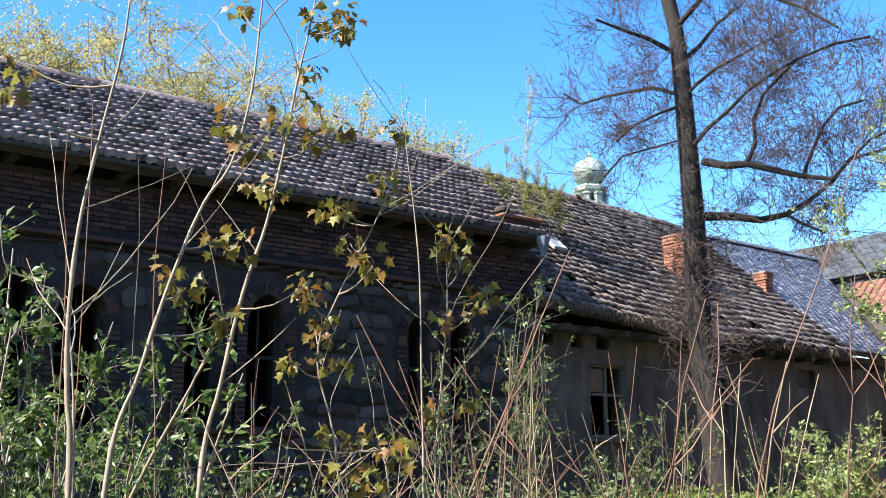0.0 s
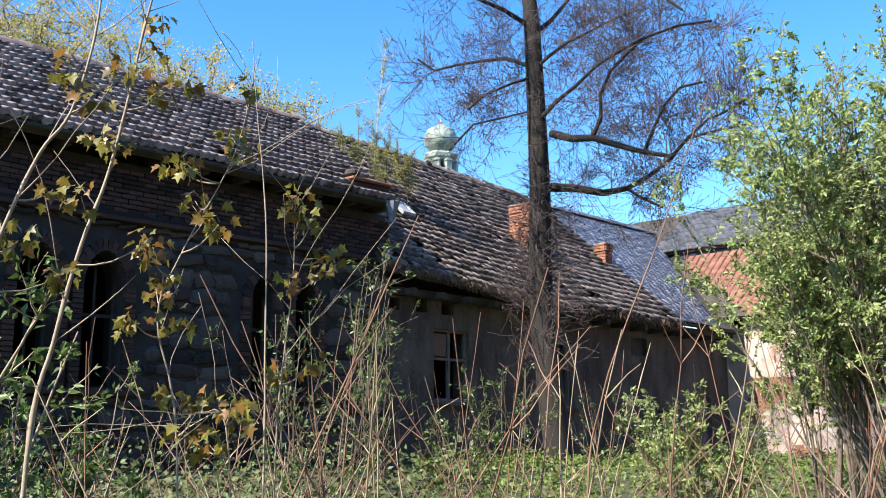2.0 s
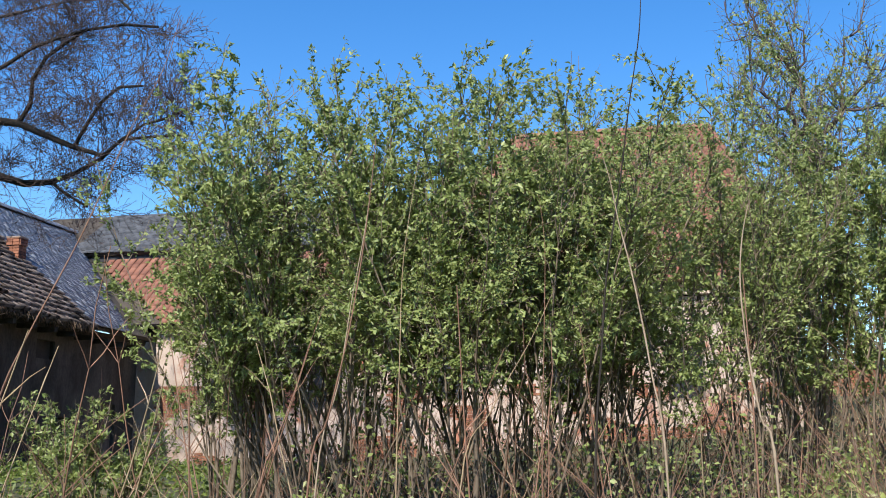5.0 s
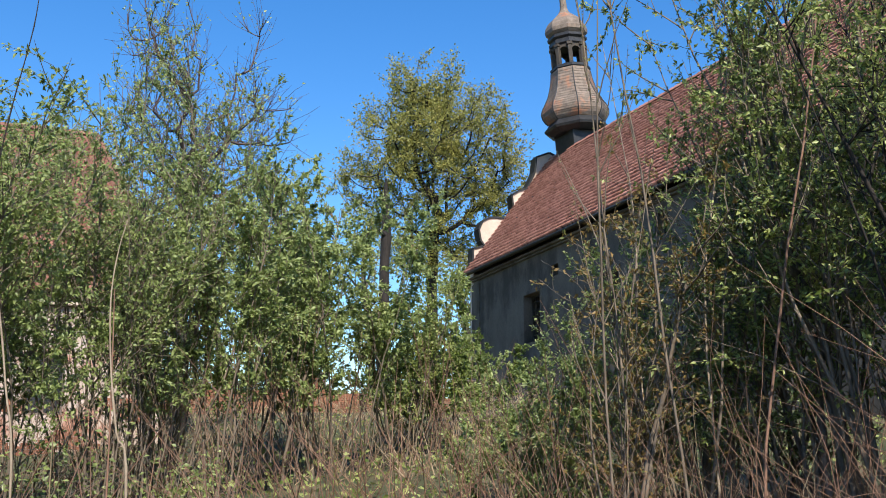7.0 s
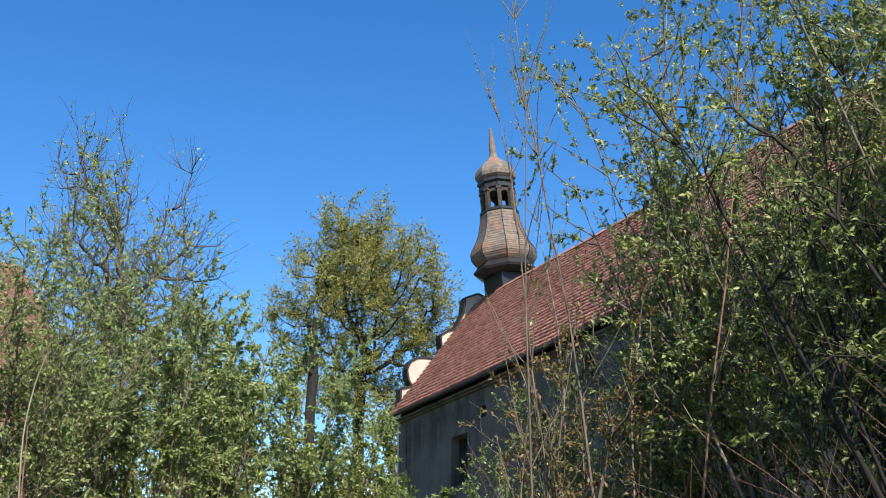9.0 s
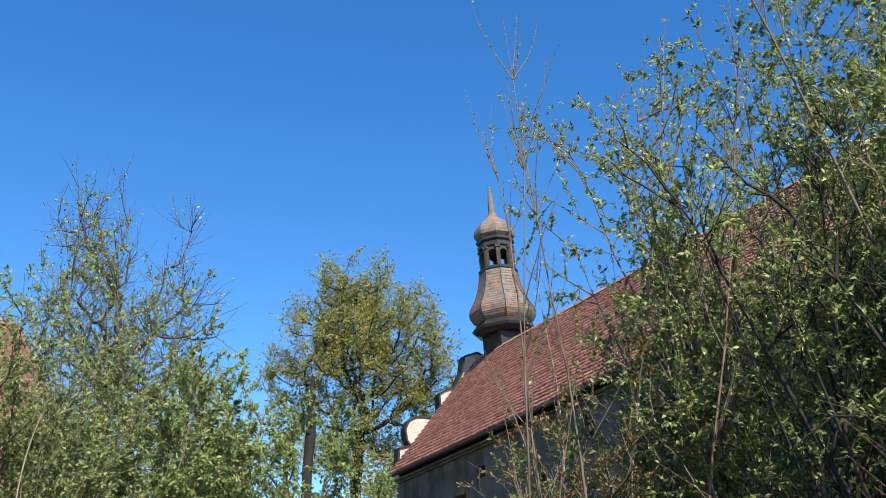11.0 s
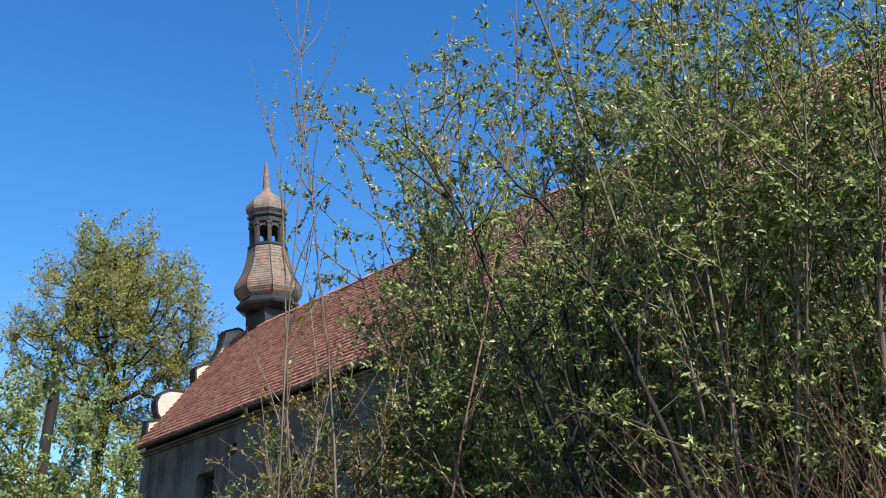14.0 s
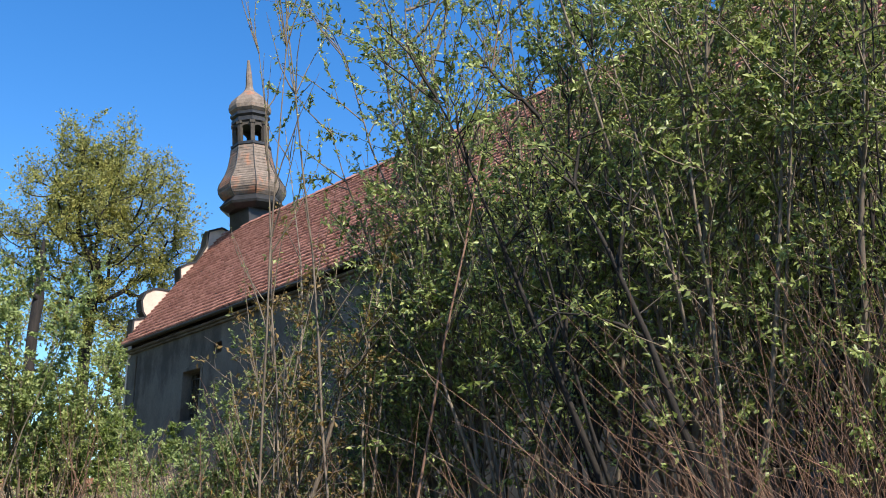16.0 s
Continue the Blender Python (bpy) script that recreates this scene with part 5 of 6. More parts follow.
def dead_trunk():
    rnd = random.Random(6)
    p = spot(70.5, 36.0)
    ob = thing("dead_trunk", Matrix.Translation(p), "broken dead tree trunk with peeling bark", "tree trunk")
    st = [[], []]
    h = sight(70.5, 15.6, 36.0).z - p.z
    pts = [Vector((0.06 * rnd.uniform(-1, 1), 0.06 * rnd.uniform(-1, 1), -0.3 + (h + 0.3) * i / 8)) for i in range(9)]
    tube(st, pts, [0.24, 0.22, 0.20, 0.19, 0.18, 0.17, 0.19, 0.13, 0.04], 9)
    tube(st, grow(rnd, pts[6], Vector((-0.7, 0.2, 0.3)), 0.5, 3), [0.12, 0.1, 0.07, 0.05], 6)
    t = new("trunk", store_mesh("trunk", st, M["bark_dark"]))
    t.parent = ob


dead_trunk()

# right-hand thicket along the church
for k, (hd, far, h, w, n, lv) in enumerate(((89.6, 11.5, 5.2, 1.5, 10, 4200), (92.6, 11.0, 6.6, 2.0, 12, 5400), (95.5, 10.5, 7.6, 2.4, 12, 4600), (99.0, 10.0, 8.2, 2.6, 12, 4600), (103.0, 9.5, 8.4, 2.6, 12, 4600),
                                            (107.0, 9.0, 8.4, 2.6, 12, 4600), (111.0, 8.8, 8.0, 2.6, 12, 4200), (115.5, 8.5, 8.0, 2.6, 11, 3600), (120.0, 8.5, 7.5, 2.6, 9, 2400), (97.0, 13.5, 8.5, 3.0, 11, 4200), (104.5, 13.0, 9.5, 3.0, 11, 4200), (112.0, 12.5, 9.5, 3.0, 11, 4200))):
    shrub("bird_cherry_shrub", "tall dense shrub with small grey-green spring leaves", "shrub", spot(hd, far), h * (1.08 if hd > 94 else 0.82), w, n, int(lv * (3.6 if hd > 94 else 2.2)), 0.062, M["leaf_silver"], M["bark"], 400 + k, bare=0.25, group="thicket beside the church", twigs=13, thick=0.026, erect=0.02)
for k, (hd, far) in enumerate(((103.5, 9.0), (107.5, 8.6), (112.5, 8.2))):
    shrub("bird_cherry_shrub", "old spreading shrub with thick dark leaning stems", "shrub", spot(hd, far), 6.2, 3.4, 8, 3000, 0.06, M["leaf_silver"], M["bark_dark"], 430 + k, bare=0.3, group="thicket beside the church", twigs=8, thick=0.03)
for k, (hd, far, h, w, n, lv, mt, sz) in enumerate(((80.4, 12.8, 2.7, 1.6, 12, 9000, "leaf_green", 0.06), (82.4, 12.0, 2.6, 1.4, 10, 7000, "leaf_green", 0.06), (78.4, 12.5, 2.0, 1.4, 10, 6000, "leaf_green", 0.06), (83.4, 10.0, 4.5, 0.6, 7, 2800, "leaf_brown", 0.055), (86.2, 10.5, 4.0, 0.9, 7, 1900, "leaf_brown", 0.055), (77.5, 15, 2.0, 1.4, 8, 1500, "leaf_silver", 0.07), (85.5, 13, 3.2, 1.5, 9, 4000, "leaf_silver", 0.06), (81.6, 14.5, 3.3, 1.2, 9, 4000, "leaf_silver", 0.055), (84.4, 13.2, 3.9, 1.3, 10, 6000, "leaf_silver", 0.055), (87.4, 12.6, 4.3, 1.5, 11, 8500, "leaf_silver", 0.055))):
    shrub("young_shrub", "dense fresh green bush beside the church" if mt == "leaf_green" else "young shrub with russet and green leaves", "shrub", spot(hd, far), h, w, n, lv, sz, M[mt], M["bark"], 450 + k, bare=0.2, group="bushes beside the church")


def budding_sapling(hd, far, top, seed, mat):
    """A straight young poplar with bare shoots and small buds."""
    rnd = random.Random(seed)
    p = spot(hd, far)
    ob = thing("poplar_sapling", Matrix.Translation(p), "slender bare poplar sapling with swelling buds", "sapling", "poplar saplings")
    h = sight(hd, top, far).z - p.z
    st = [[], []]
    pts = grow(rnd, Vector((0, 0, -0.2)), Vector((rnd.uniform(-0.08, 0.05), rnd.uniform(-0.08, 0.08), 1)), h, 10, 0.05, 0.03)
    tube(st, pts, taper(0.016, 0.0035, 11), 6)
    s = new("stem", store_mesh("stem", st, mat))
    s.parent = ob
    tw_all, fine = [pts[6:]], [[], []]
    for _ in range(12):
        j = rnd.randint(3, 9)
        tw = grow(rnd, pts[j], off(rnd, Vector((0, 0, 1)), rnd.uniform(15, 40)), rnd.uniform(0.5, 1.5), 5, 0.06, 0.08)
        tube(fine, tw, taper(0.009, 0.002, 6), 3)
        tw_all.append(tw)
    s = new("shoot_mass", store_mesh("shoot_mass", fine, M["bark"]))
    s.parent = ob
    tagged(s, kind="stuff")
    pos, direc = [], []
    for tw in tw_all:
        for i in range(14):
            j = rnd.randint(0, len(tw) - 2)
            pos.append(tw[j].lerp(tw[j + 1], rnd.random()))
            direc.append((tw[j + 1] - tw[j]).normalized())
    foliage(ob, pos, direc, 0.036, M["leaf_silver"], seed, name="bud_mass", wide=0.4)


for k, (hd, far, top, mt) in enumerate(((83.2, 9.5, 30.0, "bark"), (84.6, 10.0, 32.0, "bark"), (86.9, 9.6, 36.0, "bark"), (88.3, 10.5, 33.0, "stem_pale"), (89.9, 9.0, 38.0, "stem_red"), (85.6, 11.0, 26.0, "stem_pale"))):
    budding_sapling(hd, far, top, 500 + k, M[mt])

# elder bushes at the foot of the stone wing and small growth along the walls
for k, (hd, far, h, w, n, lv) in enumerate(((-23.0, 5.2, 2.7, 1.1, 9, 900), (-19.0, 5.6, 2.5, 1.0, 8, 800), (-15.5, 6.0, 1.9, 1.1, 8, 700), (-11.0, 6.4, 1.7, 1.0, 8, 600), (-6.5, 6.8, 1.5, 1.0, 8, 500), (-26.5, 5.0, 3.2, 1.2, 9, 800), (-1, 8, 1.6, 1.0, 8, 500), (-21, 7.5, 2.6, 1.2, 9, 800), (-12.5, 8, 2.2, 1.2, 8, 600), (-17, 7, 2.0, 1.1, 8, 600))):
    shrub("elder_bush", "young elder bush with dark green leaves", "shrub", spot(hd, far), h, w, n, int(lv * 3.0), 0.058, M["leaf_dark"], M["stem_pale"], 600 + k, bare=0.1, group="elder bushes by the wing", thick=0.011, twigs=6)
for k, (hd, far, h, w, n, lv) in enumerate(((3.0, 13.5, 3.4, 1.2, 7, 900), (5.2, 14.0, 3.0, 0.8, 7, 900), (9.0, 14.5, 1.2, 1.2, 8, 900), (0.0, 13.0, 2.6, 1.2, 7, 700), (12.0, 16.0, 1.9, 1.2, 7, 800), (17.0, 20.0, 1.8, 1.3, 8, 900), (20.5, 21.0, 1.6, 1.3, 8, 900))):
    shrub("wall_shrub", "thin straggling shrub at the foot of the wall", "shrub", spot(hd, far), h, w, n, lv, 0.06, M["leaf_dark"], M["bark"], 640 + k, bare=0.15, group="shrubs along the wall", thick=0.010)
ALDER_TRUNK = [(14.8, -3.2, 0.0), (14.3, 2.1, 0.0), (13.9, 6.4, 0.0), (13.8, 10.4, 0.0), (13.9, 13.5, 0.0), (13.8, 16.9, 0.0), (13.7, 19.9, 0.0), (13.6, 22.3, 0.0), (13.5, 23.4, 0.0)]
ALDER_LIMBS = [
    ([(23.2, 16.8, -1.6), (24.3, 17.2, -1.7), (25.5, 17.8, -1.8)], 0.025),
    ([(18.5, 20.7, -1.2), (19.9, 21.3, -1.3), (21.8, 21.8, -1.4), (23.7, 21.9, -1.6)], 0.030),
    ([(22.1, 15.9, -1.4), (23.7, 16.2, -1.6), (25.2, 16.4, -1.7)], 0.025),
    ([(8.0, 20.0, 1.1), (7.0, 20.6, 1.2)], 0.015),
    ([(13.7, 17.8, 0.0), (12.2, 17.5, 0.3), (10.2, 17.1, 0.5), (9.1, 16.0, 0.7)], 0.020),
    ([(14.6, 16.5, 0.0), (15.7, 16.2, -0.3), (16.9, 16.2, -0.6), (18.1, 15.8, -0.8), (19.7, 15.3, -1.0), (21.2, 15.0, -1.2), (22.1, 15.9, -1.4), (23.2, 16.8, -1.6)], 0.085),
    ([(14.5, 13.6, 0.0), (15.9, 13.5, 0.2), (17.4, 13.2, 0.4), (18.7, 13.4, 0.5), (19.9, 14.0, 0.4), (21.2, 14.9, 0.3), (21.9, 15.7, 0.2)], 0.095),
    ([(13.3, 20.2, 0.0), (12.1, 20.6, 0.4), (10.8, 20.5, 0.7), (9.3, 20.3, 0.9), (8.0, 20.0, 1.1)], 0.045),
    ([(13.7, 17.0, 0.0), (14.9, 18.2, -0.4), (16.0, 19.0, -0.7), (17.2, 20.0, -1.0), (18.5, 20.7, -1.2)], 0.050),
    ([(16.9, 16.2, -0.6), (17.4, 17.3, -0.7), (17.4, 18.5, -0.8), (18.0, 19.7, -1.0), (18.9, 20.5, -1.1), (19.9, 21.3, -1.2)], 0.045),
    ([(19.7, 15.3, -1.0), (20.3, 16.6, -1.2), (20.9, 17.7, -1.4), (21.8, 18.6, -1.6), (23.0, 18.8, -1.8)], 0.035),
    ([(13.5, 21.7, 0.0), (14.7, 22.5, 0.5), (15.8, 23.6, 0.9), (17.2, 24.4, 1.3)], 0.060),
    ([(13.4, 22.3, 0.0), (11.9, 23.2, -0.5), (10.6, 23.7, -0.9), (9.0, 24.4, -1.2)], 0.055),
    ([(13.6, 23.7, 0.0), (15.2, 25.1, -0.6), (17.8, 25.0, -1.0), (20.3, 23.9, -1.5), (22.1, 22.6, -2.0)], 0.060),
    ([(13.7, 19.6, 0.0), (12.5, 19.3, -0.4), (10.9, 18.7, -0.8), (9.9, 17.9, -1.1)], 0.030),
    ([(18.7, 13.4, 0.5), (19.6, 12.8, 0.3), (20.6, 12.3, 0.1)], 0.030),
]
alder()


# ---- young maples, canes and dry stalks close to the camera ----
def cane(name, label, category, pts, r, mat, far, group="", lean=0.0, shoots=0):
    """One long bent stem through the given headings and heights."""
    line = [sight(a, e, far + lean * i) for i, (a, e) in enumerate(pts)]
    foot = line[0]
    g = ground_z(foot.x, foot.y)
    if foot.z > g + 0.05:
        d = (line[0] - line[1])
        line.insert(0, Vector((foot.x + d.x * 0.3, foot.y + d.y * 0.3, g - 0.05)))
    base = Vector((line[0].x, line[0].y, g))
    smooth = []
    for i in range(len(line) - 1):
        p0, p1, p2, p3 = line[max(i - 1, 0)], line[i], line[i + 1], line[min(i + 2, len(line) - 1)]
        for k in range(5):
            t = k / 5
            smooth.append(0.5 * ((2 * p1) + (p2 - p0) * t + (2 * p0 - 5 * p1 + 4 * p2 - p3) * t * t + (3 * p1 - p0 - 3 * p2 + p3) * t ** 3) - base)
    smooth.append(line[-1] - base)
    ob = thing(name, Matrix.Translation(base), label, category, group)
    st = [[], []]
    n = len(smooth)
    r *= 0.52
    rr = [x * (1.25 if i % 6 == 0 else 1.0) for i, x in enumerate(taper(r, r * 0.3, n))]
    tube(st, smooth, rr, 7)
    rnd = random.Random(int(far * 1000) + n)
    s = new("stem", store_mesh("stem", st, mat))
    s.parent = ob
    for i in range(shoots):
        j = rnd.randint(n // 4, n - 2)
        st = [[], []]
        tube(st, grow(rnd, smooth[j], off(rnd, (smooth[j + 1] - smooth[j]).normalized(), rnd.uniform(25, 60)), rnd.uniform(0.25, 0.9), 5, 0.12, 0.04), taper(r * 0.3, 0.0015, 6), 4)
        s = new("side_shoot", store_mesh("side_shoot", st, mat))
        s.parent = ob
    return ob, base, smooth


def maple_leaf(size):
    """A five-lobed leaf in its own plane, tip along y."""
    out = [(0, 0), (0.22, -0.06), (0.5, 0.12), (0.3, 0.22), (0.62, 0.5), (0.3, 0.5), (0.2, 0.62), (0, 1.0), (-0.2, 0.62), (-0.3, 0.5), (-0.62, 0.5), (-0.3, 0.22), (-0.5, 0.12), (-0.22, -0.06)]
    v = np.array([(0, 0.35, 0)] + [(x, y, 0.18 * abs(x) - 0.15 * y * y) for x, y in out]) * size
    f = np.array([(0, i, i % 14 + 1) for i in range(1, 15)])
    return v, f


def maple_cluster(parent, base, anchors, centres, seed, size=0.052, per=15):
    """Twigs from the stem to each centre, each ending in a tuft of young leaves."""
    rnd = random.Random(seed)
    st, V, F, nv = [[], []], [], [], 0
    lv, lf = maple_leaf(size)
    for c in centres:
        c = c - base
        a = min(anchors, key=lambda p: (p - c).length + (0.6 if p.z > c.z - 0.05 else 0))
        bow = Vector((0, 0, -0.12 * (c - a).length))
        tube(st, [a, a.lerp(c, 0.25) + bow * 0.7, a.lerp(c, 0.5) + bow, a.lerp(c, 0.75) + bow * 0.7, c], [0.0045, 0.004, 0.0034, 0.0028, 0.002], 4)
        for i in range(per):
            d = Vector((rnd.gauss(0, 1), rnd.gauss(0, 1), rnd.gauss(-0.15, 0.7))).normalized()
            p = c + d * rnd.uniform(0.0, 0.045)
            tip = p + d * rnd.uniform(0.015, 0.045)
            y = (d + Vector((0, 0, -0.9))).normalized()
            n = off(rnd, y, 90)
            n = n if n.z > 0 else -n
            x = y.cross(n)
            R = np.array([tuple(x), tuple(y), tuple(n)])
            V.append((lv * rnd.uniform(0.6, 1.15)) @ R + np.array(tuple(tip)))
            F.append(lf + nv)
            nv += len(lv)
    s = new("twig_mass", store_mesh("twig_mass", st, M["stem_pale"]))
    s.parent = parent
    tagged(s, kind="stuff")
    f = new("foliage", raw_mesh("foliage", np.concatenate(V), np.concatenate(F), M["leaf_maple"]))
    f.parent = parent
    tagged(f, "olive-yellow young maple leaves", kind="stuff")


ob, base, line = cane("maple_sapling", "young maple sapling with pale bark and olive spring leaves", "sapling", [(-12.9, -0.9), (-12.0, 4.9), (-11.0, 9.8), (-9.9, 13.4), (-9.1, 17.1), (-8.4, 21.1), (-7.8, 23.8), (-7.2, 26.7)], 0.021, M["stem_pale"], 4.4, "maple saplings", shoots=9)
maple_cluster(ob, base, line, [sight(a, e, 4.4 + 0.12 * math.sin(7 * a)) for a, e in [(-7.2, 24.7), (-6.0, 24.2), (-7.7, 20.4), (-9.7, 15.3), (-9.1, 19.4), (-7.2, 18.1), (-6.1, 18.8), (-11.1, 12.5), (-7.5, 10.4), (-6.0, 25.0), (-7.8, 22.0), (-10.3, 15.6), (-5.4, 24.5)]], 97)
ob, base, line = cane("maple_sapling", "young maple sapling with pale bark and olive spring leaves", "sapling", [(-17.6, -0.9), (-16.2, 5.4), (-14.9, 10.2), (-13.3, 14.5), (-11.9, 16.7), (-10.9, 20.7), (-10.5, 25.4), (-10.2, 26.6)], 0.019, M["stem_pale"], 4.0, "maple saplings", shoots=9)
maple_cluster(ob, base, line, [sight(a, e, 4.0 + 0.12 * math.sin(7 * a)) for a, e in [(-12.1, 18.9), (-14.0, 10.0), (-12.5, 12.7), (-11.6, 24.7), (-10.8, 17.7), (-11.6, 8.5), (-14.9, 10.8)]], 98)
ob, base, line = cane("maple_sapling", "young maple sapling with pale bark and olive spring leaves", "sapling", [(-19.3, -0.9), (-19.7, 4.2), (-19.9, 8.2), (-19.7, 12.9), (-19.0, 17.4), (-18.1, 22.1), (-17.8, 25.6)], 0.022, M["stem_pale"], 3.8, "maple saplings", shoots=9)
maple_cluster(ob, base, line, [sight(a, e, 3.8 + 0.12 * math.sin(7 * a)) for a, e in [(-23.6, 19.4), (-23.1, 20.8)]], 99)
ob, base, line = cane("maple_sapling", "young maple sapling with pale bark and olive spring leaves", "sapling", [(-5.6, -0.4), (-6.9, 6.2), (-5.8, 9.8), (-3.9, 13.6), (-3.0, 15.8), (-2.2, 19.3)], 0.010, M["stem_pale"], 4.6, "maple saplings", shoots=9)
maple_cluster(ob, base, line, [sight(a, e, 4.6 + 0.12 * math.sin(7 * a)) for a, e in [(-2.7, 18.8), (-3.3, 16.1), (-4.5, 12.0), (-3.9, 11.4), (-5.8, 14.6), (-6.7, 8.6), (-7.5, 9.8), (-8.2, 6.2), (-7.0, 7.7), (-5.7, 6.2), (-5.2, 12.6), (-6.2, 14.3), (-2.5, 15.6)]], 100)
ob, base, line = cane("maple_sapling", "young maple sapling with pale bark and olive spring leaves", "sapling", [(-0.5, -1.0), (-0.2, 4.3), (0.2, 8.6), (0.2, 12.3), (0.4, 13.6)], 0.009, M["stem_pale"], 4.8, "maple saplings", shoots=9)
maple_cluster(ob, base, line, [sight(a, e, 4.8 + 0.12 * math.sin(7 * a)) for a, e in [(0.2, 13.0), (0.5, 12.3), (2.1, 9.9), (1.0, 11.4), (1.7, 9.1), (1.1, 4.0), (0.0, 8.6), (-0.5, 3.7)]], 101)
ob, base, line = cane("maple_sapling", "young maple sapling with pale bark and olive spring leaves", "sapling", [(-2.9, -1.0), (-4.4, 1.4), (-5.6, 0.5)], 0.008, M["stem_pale"], 4.2, "maple saplings", shoots=9)
maple_cluster(ob, base, line, [sight(a, e, 4.2 + 0.12 * math.sin(7 * a)) for a, e in [(-2.9, 1.9), (-5.3, 0.5), (-4.1, -0.1), (-6.0, 2.5), (-4.4, 2.2), (-2.6, 1.4)]], 102)
cane("straight_stick", "straight pale dry weed stalk", "stalk", [(-1.1, -1.0), (-1.2, 4.3), (-1.3, 10.5), (-1.6, 14.2), (-2.0, 17.3), (-2.4, 21.2)], 0.010, M["stem_pale"], 4.2, "canes and stalks")
cane("dry_cane", "thin reddish dry stalk", "stalk", [(-20.1, 8.2), (-20.6, 14.3), (-20.6, 18.1), (-20.6, 20.1)], 0.006, M["stem_red"], 4.5, "canes and stalks")
cane("dry_cane", "thin reddish dry stalk", "stalk", [(-19.3, 15.0), (-19.7, 20.2), (-20.0, 23.6)], 0.006, M["stem_red"], 4.5, "canes and stalks")
cane("dry_cane", "thin grey bent cane", "stalk", [(-19.1, -0.9), (-20.0, 8.2), (-21.7, 9.9), (-23.1, 10.6), (-23.6, 13.2)], 0.010, M["stem_pale"], 4.0, "canes and stalks")
cane("dry_cane", "thin dark bare shoot", "stalk", [(-16.6, 6.6), (-16.6, 12.5), (-16.9, 16.7)], 0.006, M["bark"], 5.0, "canes and stalks")
cane("dry_cane", "thin bare reddish shoot", "stalk", [(-15.1, -0.9), (-15.6, 7.2), (-15.7, 11.7), (-15.5, 16.2), (-15.4, 19.4)], 0.007, M["stem_red"], 4.5, "canes and stalks")
cane("bramble_cane", "long arching russet cane", "stalk", [(16.1, -3.2), (17.0, 2.1), (18.2, 5.6), (20.4, 10.8), (22.5, 16.4), (24.0, 19.6), (24.8, 22.4)], 0.009, M["stem_red"], 4.5, "canes and stalks")
cane("bramble_cane", "bleached white arching cane", "stalk", [(51.8, -2.4), (51.1, 4.1), (50.3, 9.0), (49.6, 12.1), (49.2, 14.3), (48.8, 15.7)], 0.008, M["stem_pale"], 3.4, "canes and stalks")
cane("bramble_cane", "bleached white bent cane", "stalk", [(57.3, -2.3), (56.6, 1.7), (56.1, 5.3), (55.9, 8.6), (56.1, 11.0), (56.5, 12.8)], 0.009, M["stem_pale"], 3.4, "canes and stalks")
cane("dark_shoot", "tall thin dark bare shoot", "stalk", [(48.0, -2.5), (48.5, 5.3), (48.9, 9.6), (49.7, 14.2), (50.3, 18.2), (51.0, 22.1), (51.2, 24.7)], 0.010, M["bark_dark"], 4.0, "canes and stalks")
cane("bramble_cane", "russet dry arching cane", "stalk", [(32.7, -2.5), (33.7, 1.6), (34.7, 6.2), (35.4, 10.8), (35.8, 14.5), (36.0, 16.9)], 0.009, M["stem_red"], 4.0, "canes and stalks")
cane("bramble_cane", "pale russet dry cane", "stalk", [(33.1, -2.5), (34.2, 3.4), (34.8, 7.7), (35.5, 12.0), (35.9, 15.4)], 0.007, M["stem_pale"], 4.2, "canes and stalks")
cane("bramble_cane", "thin pale dry bent cane", "stalk", [(37.4, -2.5), (37.5, 4.4), (37.6, 9.6), (38.0, 13.0), (38.5, 16.1)], 0.005, M["straw"], 4.0, "canes and stalks")
cane("bramble_cane", "thin straw-coloured bent dry cane", "stalk", [(40.8, -2.5), (42.5, 2.0), (44.6, 5.7), (45.9, 8.4)], 0.006, M["straw"], 4.0, "canes and stalks")
cane("bramble_cane", "thin russet dry bent cane", "stalk", [(45.2, -2.5), (45.4, 6.0), (45.5, 10.9), (45.2, 13.7)], 0.005, M["stem_red"], 4.0, "canes and stalks")


# dry stalks: singles that can be told apart, then the tangle
def stalk_things():
    rnd = random.Random(31)
    kinds = []
    for k in range(6):
        st = [[], []]
        pts = grow(rnd, Vector((0, 0, -0.1)), Vector((rnd.uniform(-0.35, 0.35), rnd.uniform(-0.2, 0.2), 1)), rnd.uniform(1.6, 3.0), 8, 0.06, -0.03)
        tube(st, pts, taper(0.0075, 0.0022, 9), 5)
        for _ in range(4):
            j = rnd.randint(3, 7)
            tube(st, grow(rnd, pts[j], off(rnd, Vector((0, 0, 1)), 45), rnd.uniform(0.15, 0.5), 3, 0.1), taper(0.004, 0.0015, 4), 3)
        kinds.append(store_mesh("dry_stalk", st, M["stem_red"] if k % 3 else M["straw"]))
    for k in range(165):
        hd = rnd.choice((rnd.uniform(-20, 24), rnd.uniform(-4, 22), rnd.uniform(26, 62)))
        p = spot(hd, rnd.uniform(4.2, 8.5))
        ob = new("dry_stalk", kinds[k % 6])
        ob.matrix_world = Matrix.Translation(p) @ pose(0, 0, 0, rnd.uniform(-12, 12), rnd.uniform(-12, 12), rnd.uniform(0, 360)) @ Matrix.Scale(rnd.uniform(0.7, 1.15), 4)
        tagged(ob, "dry russet weed stalk from last year" if (k % 6) % 3 else "dry straw-coloured weed stalk", "stalk", "dry weed stalks")


stalk_things()


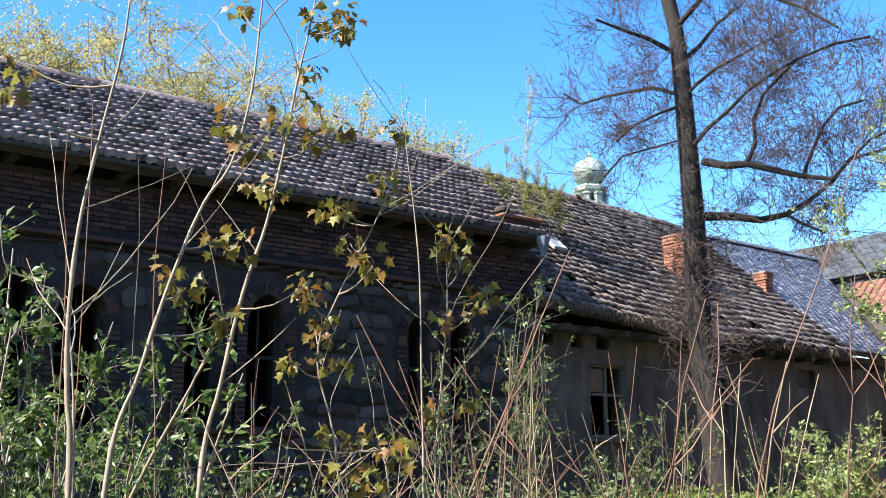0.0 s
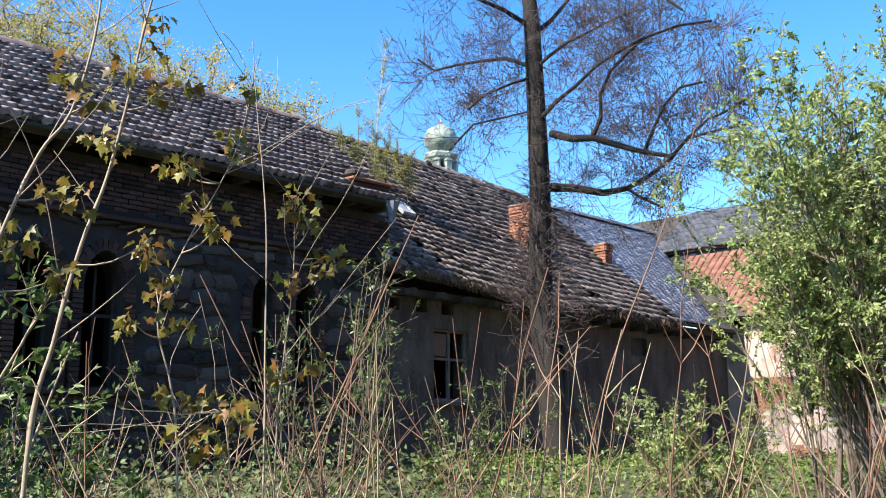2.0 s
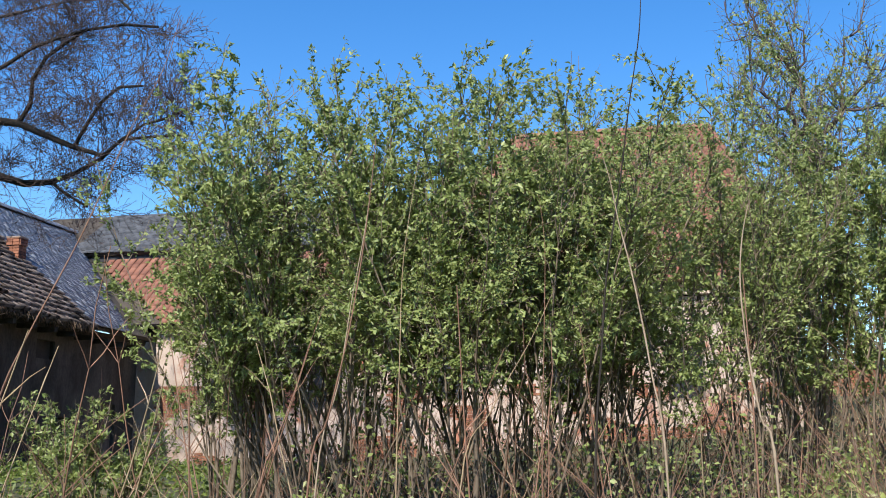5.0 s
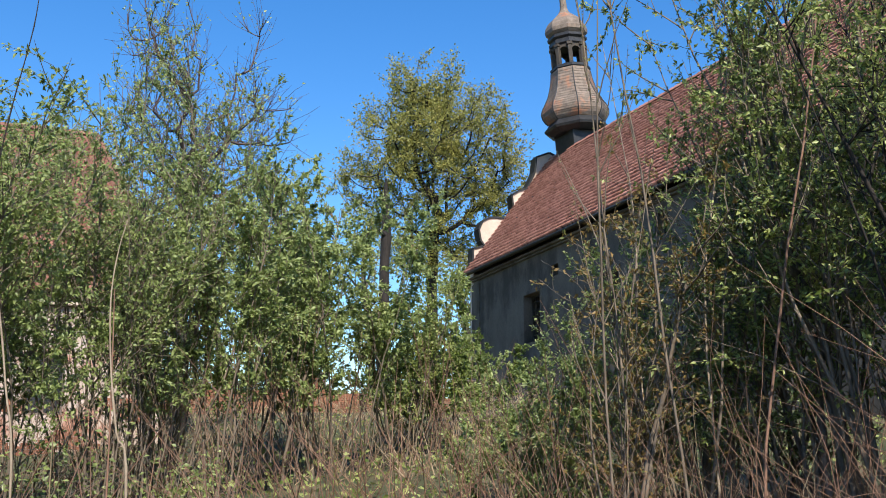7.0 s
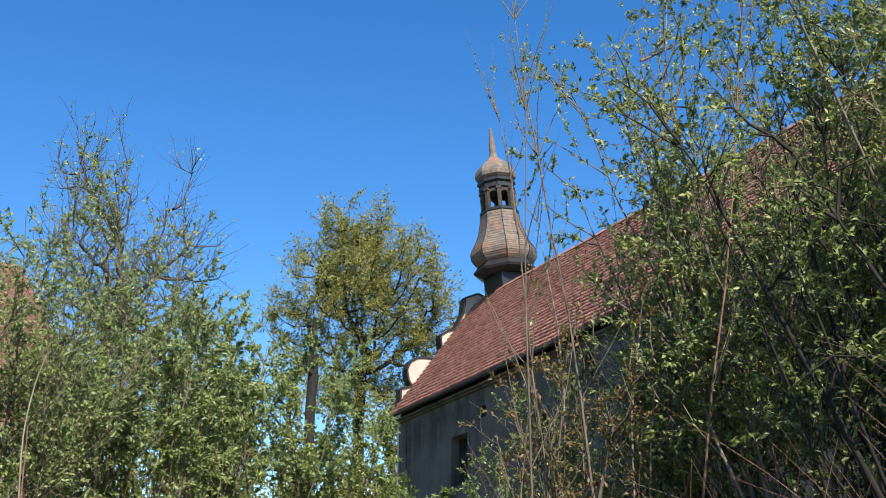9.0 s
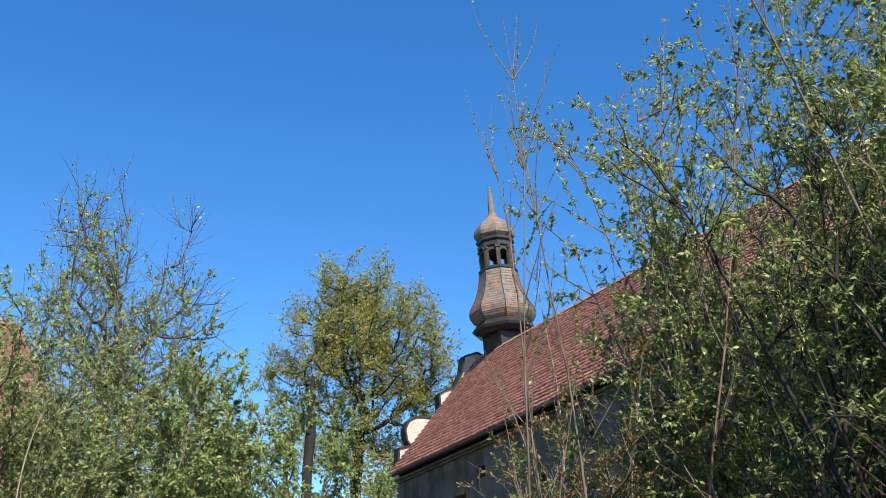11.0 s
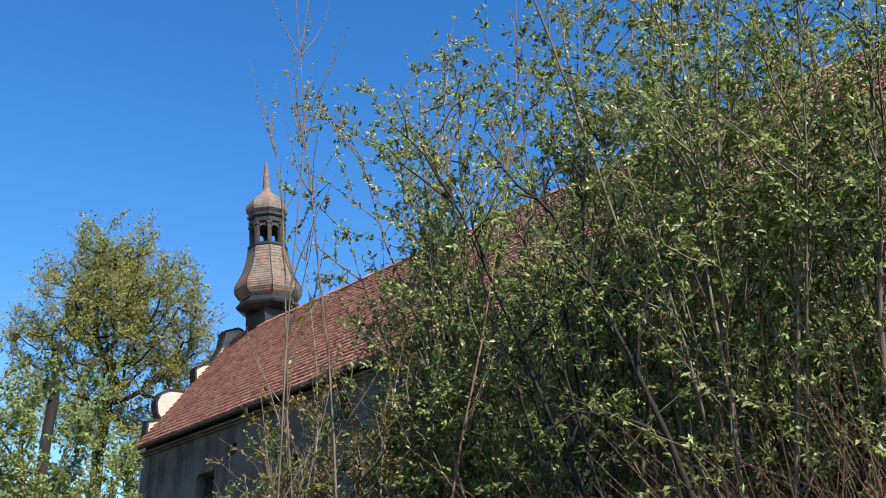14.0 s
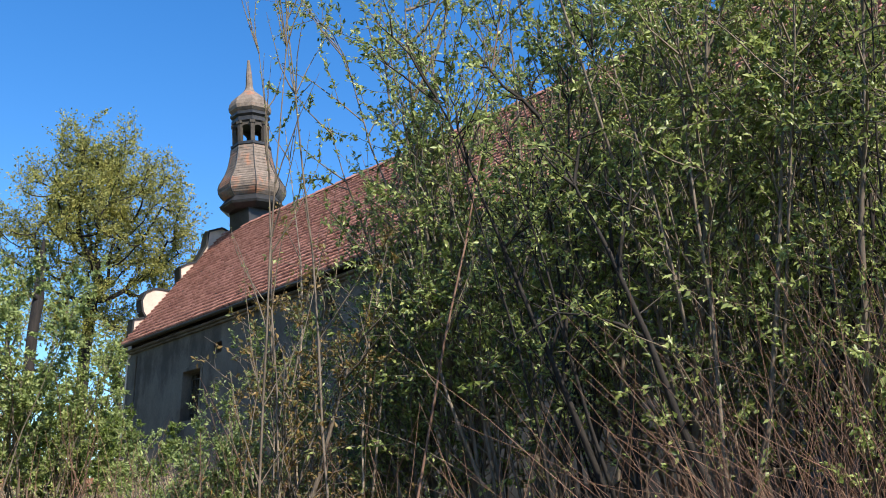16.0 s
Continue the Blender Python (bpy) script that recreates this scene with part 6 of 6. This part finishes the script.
def tangle(name, label, mat, count, heads, fars, height, r, seed, bend=0.12):
    rnd = random.Random(seed)
    st = [[], []]
    for _ in range(count):
        p = spot(rnd.uniform(*heads), rnd.uniform(*fars), -0.05)
        d = Vector((rnd.gauss(0, 0.5), rnd.gauss(0, 0.5), 1))
        pts = grow(rnd, p, d, rnd.uniform(0.25, 1.0) * height, 5, bend, -0.06)
        tube(st, pts, taper(r * rnd.uniform(0.6, 1.3), r * 0.25, 6), 3)
    ob = new(name, store_mesh(name, st, M[mat]))
    tagged(ob, label, "undergrowth", kind="stuff")


tangle("dry_grass_tangle", "tangle of dry straw and russet stalks", "straw", 300, (-22, 62), (5.0, 10.5), 1.0, 0.0035, 41)
tangle("russet_stalk_tangle", "tangle of russet dead stalks", "stem_red", 620, (-24, 30), (4.5, 11), 2.1, 0.0036, 42)
tangle("russet_shoot_tangle", "thin russet stalks before the shrubs", "stem_red", 420, (30, 62), (5, 11), 2.0, 0.004, 48)
tangle("brown_shoot_tangle", "dense brown shoots under the thicket", "stem_red", 1500, (62, 122), (7.0, 13), 3.0, 0.006, 43, 0.08)
tangle("grey_shoot_tangle", "dense grey shoots under the shrubs", "bark", 420, (30, 62), (9.5, 14), 2.4, 0.005, 44, 0.06)
tangle("dry_stalk_heap", "heap of dry russet stalks beside the thicket", "stem_red", 1500, (110, 124), (6.8, 8.2), 4.0, 0.005, 45, 0.2)
tangle("bleached_stalks", "bleached dead stalks before the thicket", "straw", 700, (82, 122), (6.5, 10.5), 2.2, 0.0045, 47, 0.12)
tangle("bank_straw", "dry grass on the bank", "straw", 1500, (55, 80), (18, 36), 1.5, 0.012, 46)


def herbs(name, label, mat, count, heads, fars, size, top, seed):
    rnd = random.Random(seed)
    pos, direc = [], []
    for _ in range(count):
        hd, far = rnd.uniform(*heads), rnd.uniform(*fars)
        p = spot(hd, far)
        clump = max(0.12, 0.5 + 0.9 * noise.noise(Vector((p.x * 0.8, p.y * 0.8, seed))))
        pos.append(p + Vector((0, 0, rnd.random() * top * clump)))
        direc.append((rnd.gauss(0, 1), rnd.gauss(0, 1), 0.3))
    v, f = leaf_cloud(pos, direc, size, np.random.RandomState(seed), wide=0.6)
    ob = new(name, raw_mesh(name, v, f, M[mat]))
    tagged(ob, label, "undergrowth", kind="stuff")


herbs("green_herbs", "low green herbs and nettles", "leaf_ground", 12000, (7, 31), (12, 25), 0.085, 0.42, 51)
herbs("near_herbs", "low herbs among dry stalks", "leaf_dark", 5000, (-28, 62), (5.5, 12), 0.07, 0.7, 52)
# the dark leaf colour here paints the shade at the wing's foot
herbs("shade_herbs", "herbs and ivy at the wing's foot, leaf colour darkened for shade", "added_woods", 9000, (-30, 10), (9, 16), 0.10, 0.9, 54)
herbs("low_sprouts", "low leafy sprouts under the shrubs", "leaf_green", 6000, (32, 62), (10, 15), 0.075, 1.9, 55)
tangle("brown_brush", "brown brush before the house wall", "stem_red", 650, (31, 60), (13, 19), 2.4, 0.007, 49, 0.14)
herbs("bank_herbs", "green herbs on the bank", "leaf_silver", 9000, (55, 122), (9, 32), 0.12, 0.8, 53)



# unseen woods added behind the camera to block sky light on the wing
def added_woods():
    rnd = random.Random(90)
    pos, direc, st = [], [], [[], []]
    for k in range(42):
        hd = rnd.uniform(140, 202)
        far = rnd.uniform(13, 24)
        p = spot(hd, far)
        h = rnd.uniform(12, 17)
        tube(st, [p, p + Vector((0.1, 0, h * 0.5)), p + Vector((0, 0.2, h))], [0.25, 0.16, 0.03], 6)
        for _ in range(1500):
            a, t = rnd.uniform(0, 6.28), rnd.uniform(0.05, 1.0)
            r = (2.6 * (1 - (2 * t - 1) ** 2) ** 0.5 + 0.6) * rnd.uniform(0.3, 1.0)
            pos.append(p + Vector((math.cos(a) * r, math.sin(a) * r, h * t)))
            direc.append((math.cos(a), math.sin(a), 0.2))
    v, f = leaf_cloud(pos, direc, 0.75, np.random.RandomState(9), wide=0.7)
    ob = new("woodland", raw_mesh("woodland", v, f, M["added_woods"]))
    tagged(ob, "dense unseen trees added behind the camera to block sky light", "woods", kind="stuff")
    ob = new("woodland_trunks", store_mesh("woodland_trunks", st, M["bark_dark"]))
    tagged(ob, "trunks of the unseen added trees", "woods", kind="stuff")


added_woods()


def far_hedge():
    rnd = random.Random(91)
    pos, direc = [], []
    for _ in range(9000):
        p = spot(rnd.uniform(50, 82), rnd.uniform(58, 72))
        top = 3.2 + 2.2 * noise.noise(Vector((p.x * 0.12, p.y * 0.12, 2.0)))
        pos.append(p + Vector((0, 0, rnd.random() * max(0.6, top))))
        direc.append((rnd.gauss(0, 1), rnd.gauss(0, 1), 0.4))
    v, f = leaf_cloud(pos, direc, 0.5, np.random.RandomState(12), wide=0.6)
    ob = new("far_hedge", raw_mesh("far_hedge", v, f, M["leaf_olive"]))
    tagged(ob, "far hedge with olive spring foliage", "hedge", kind="stuff")


far_hedge()
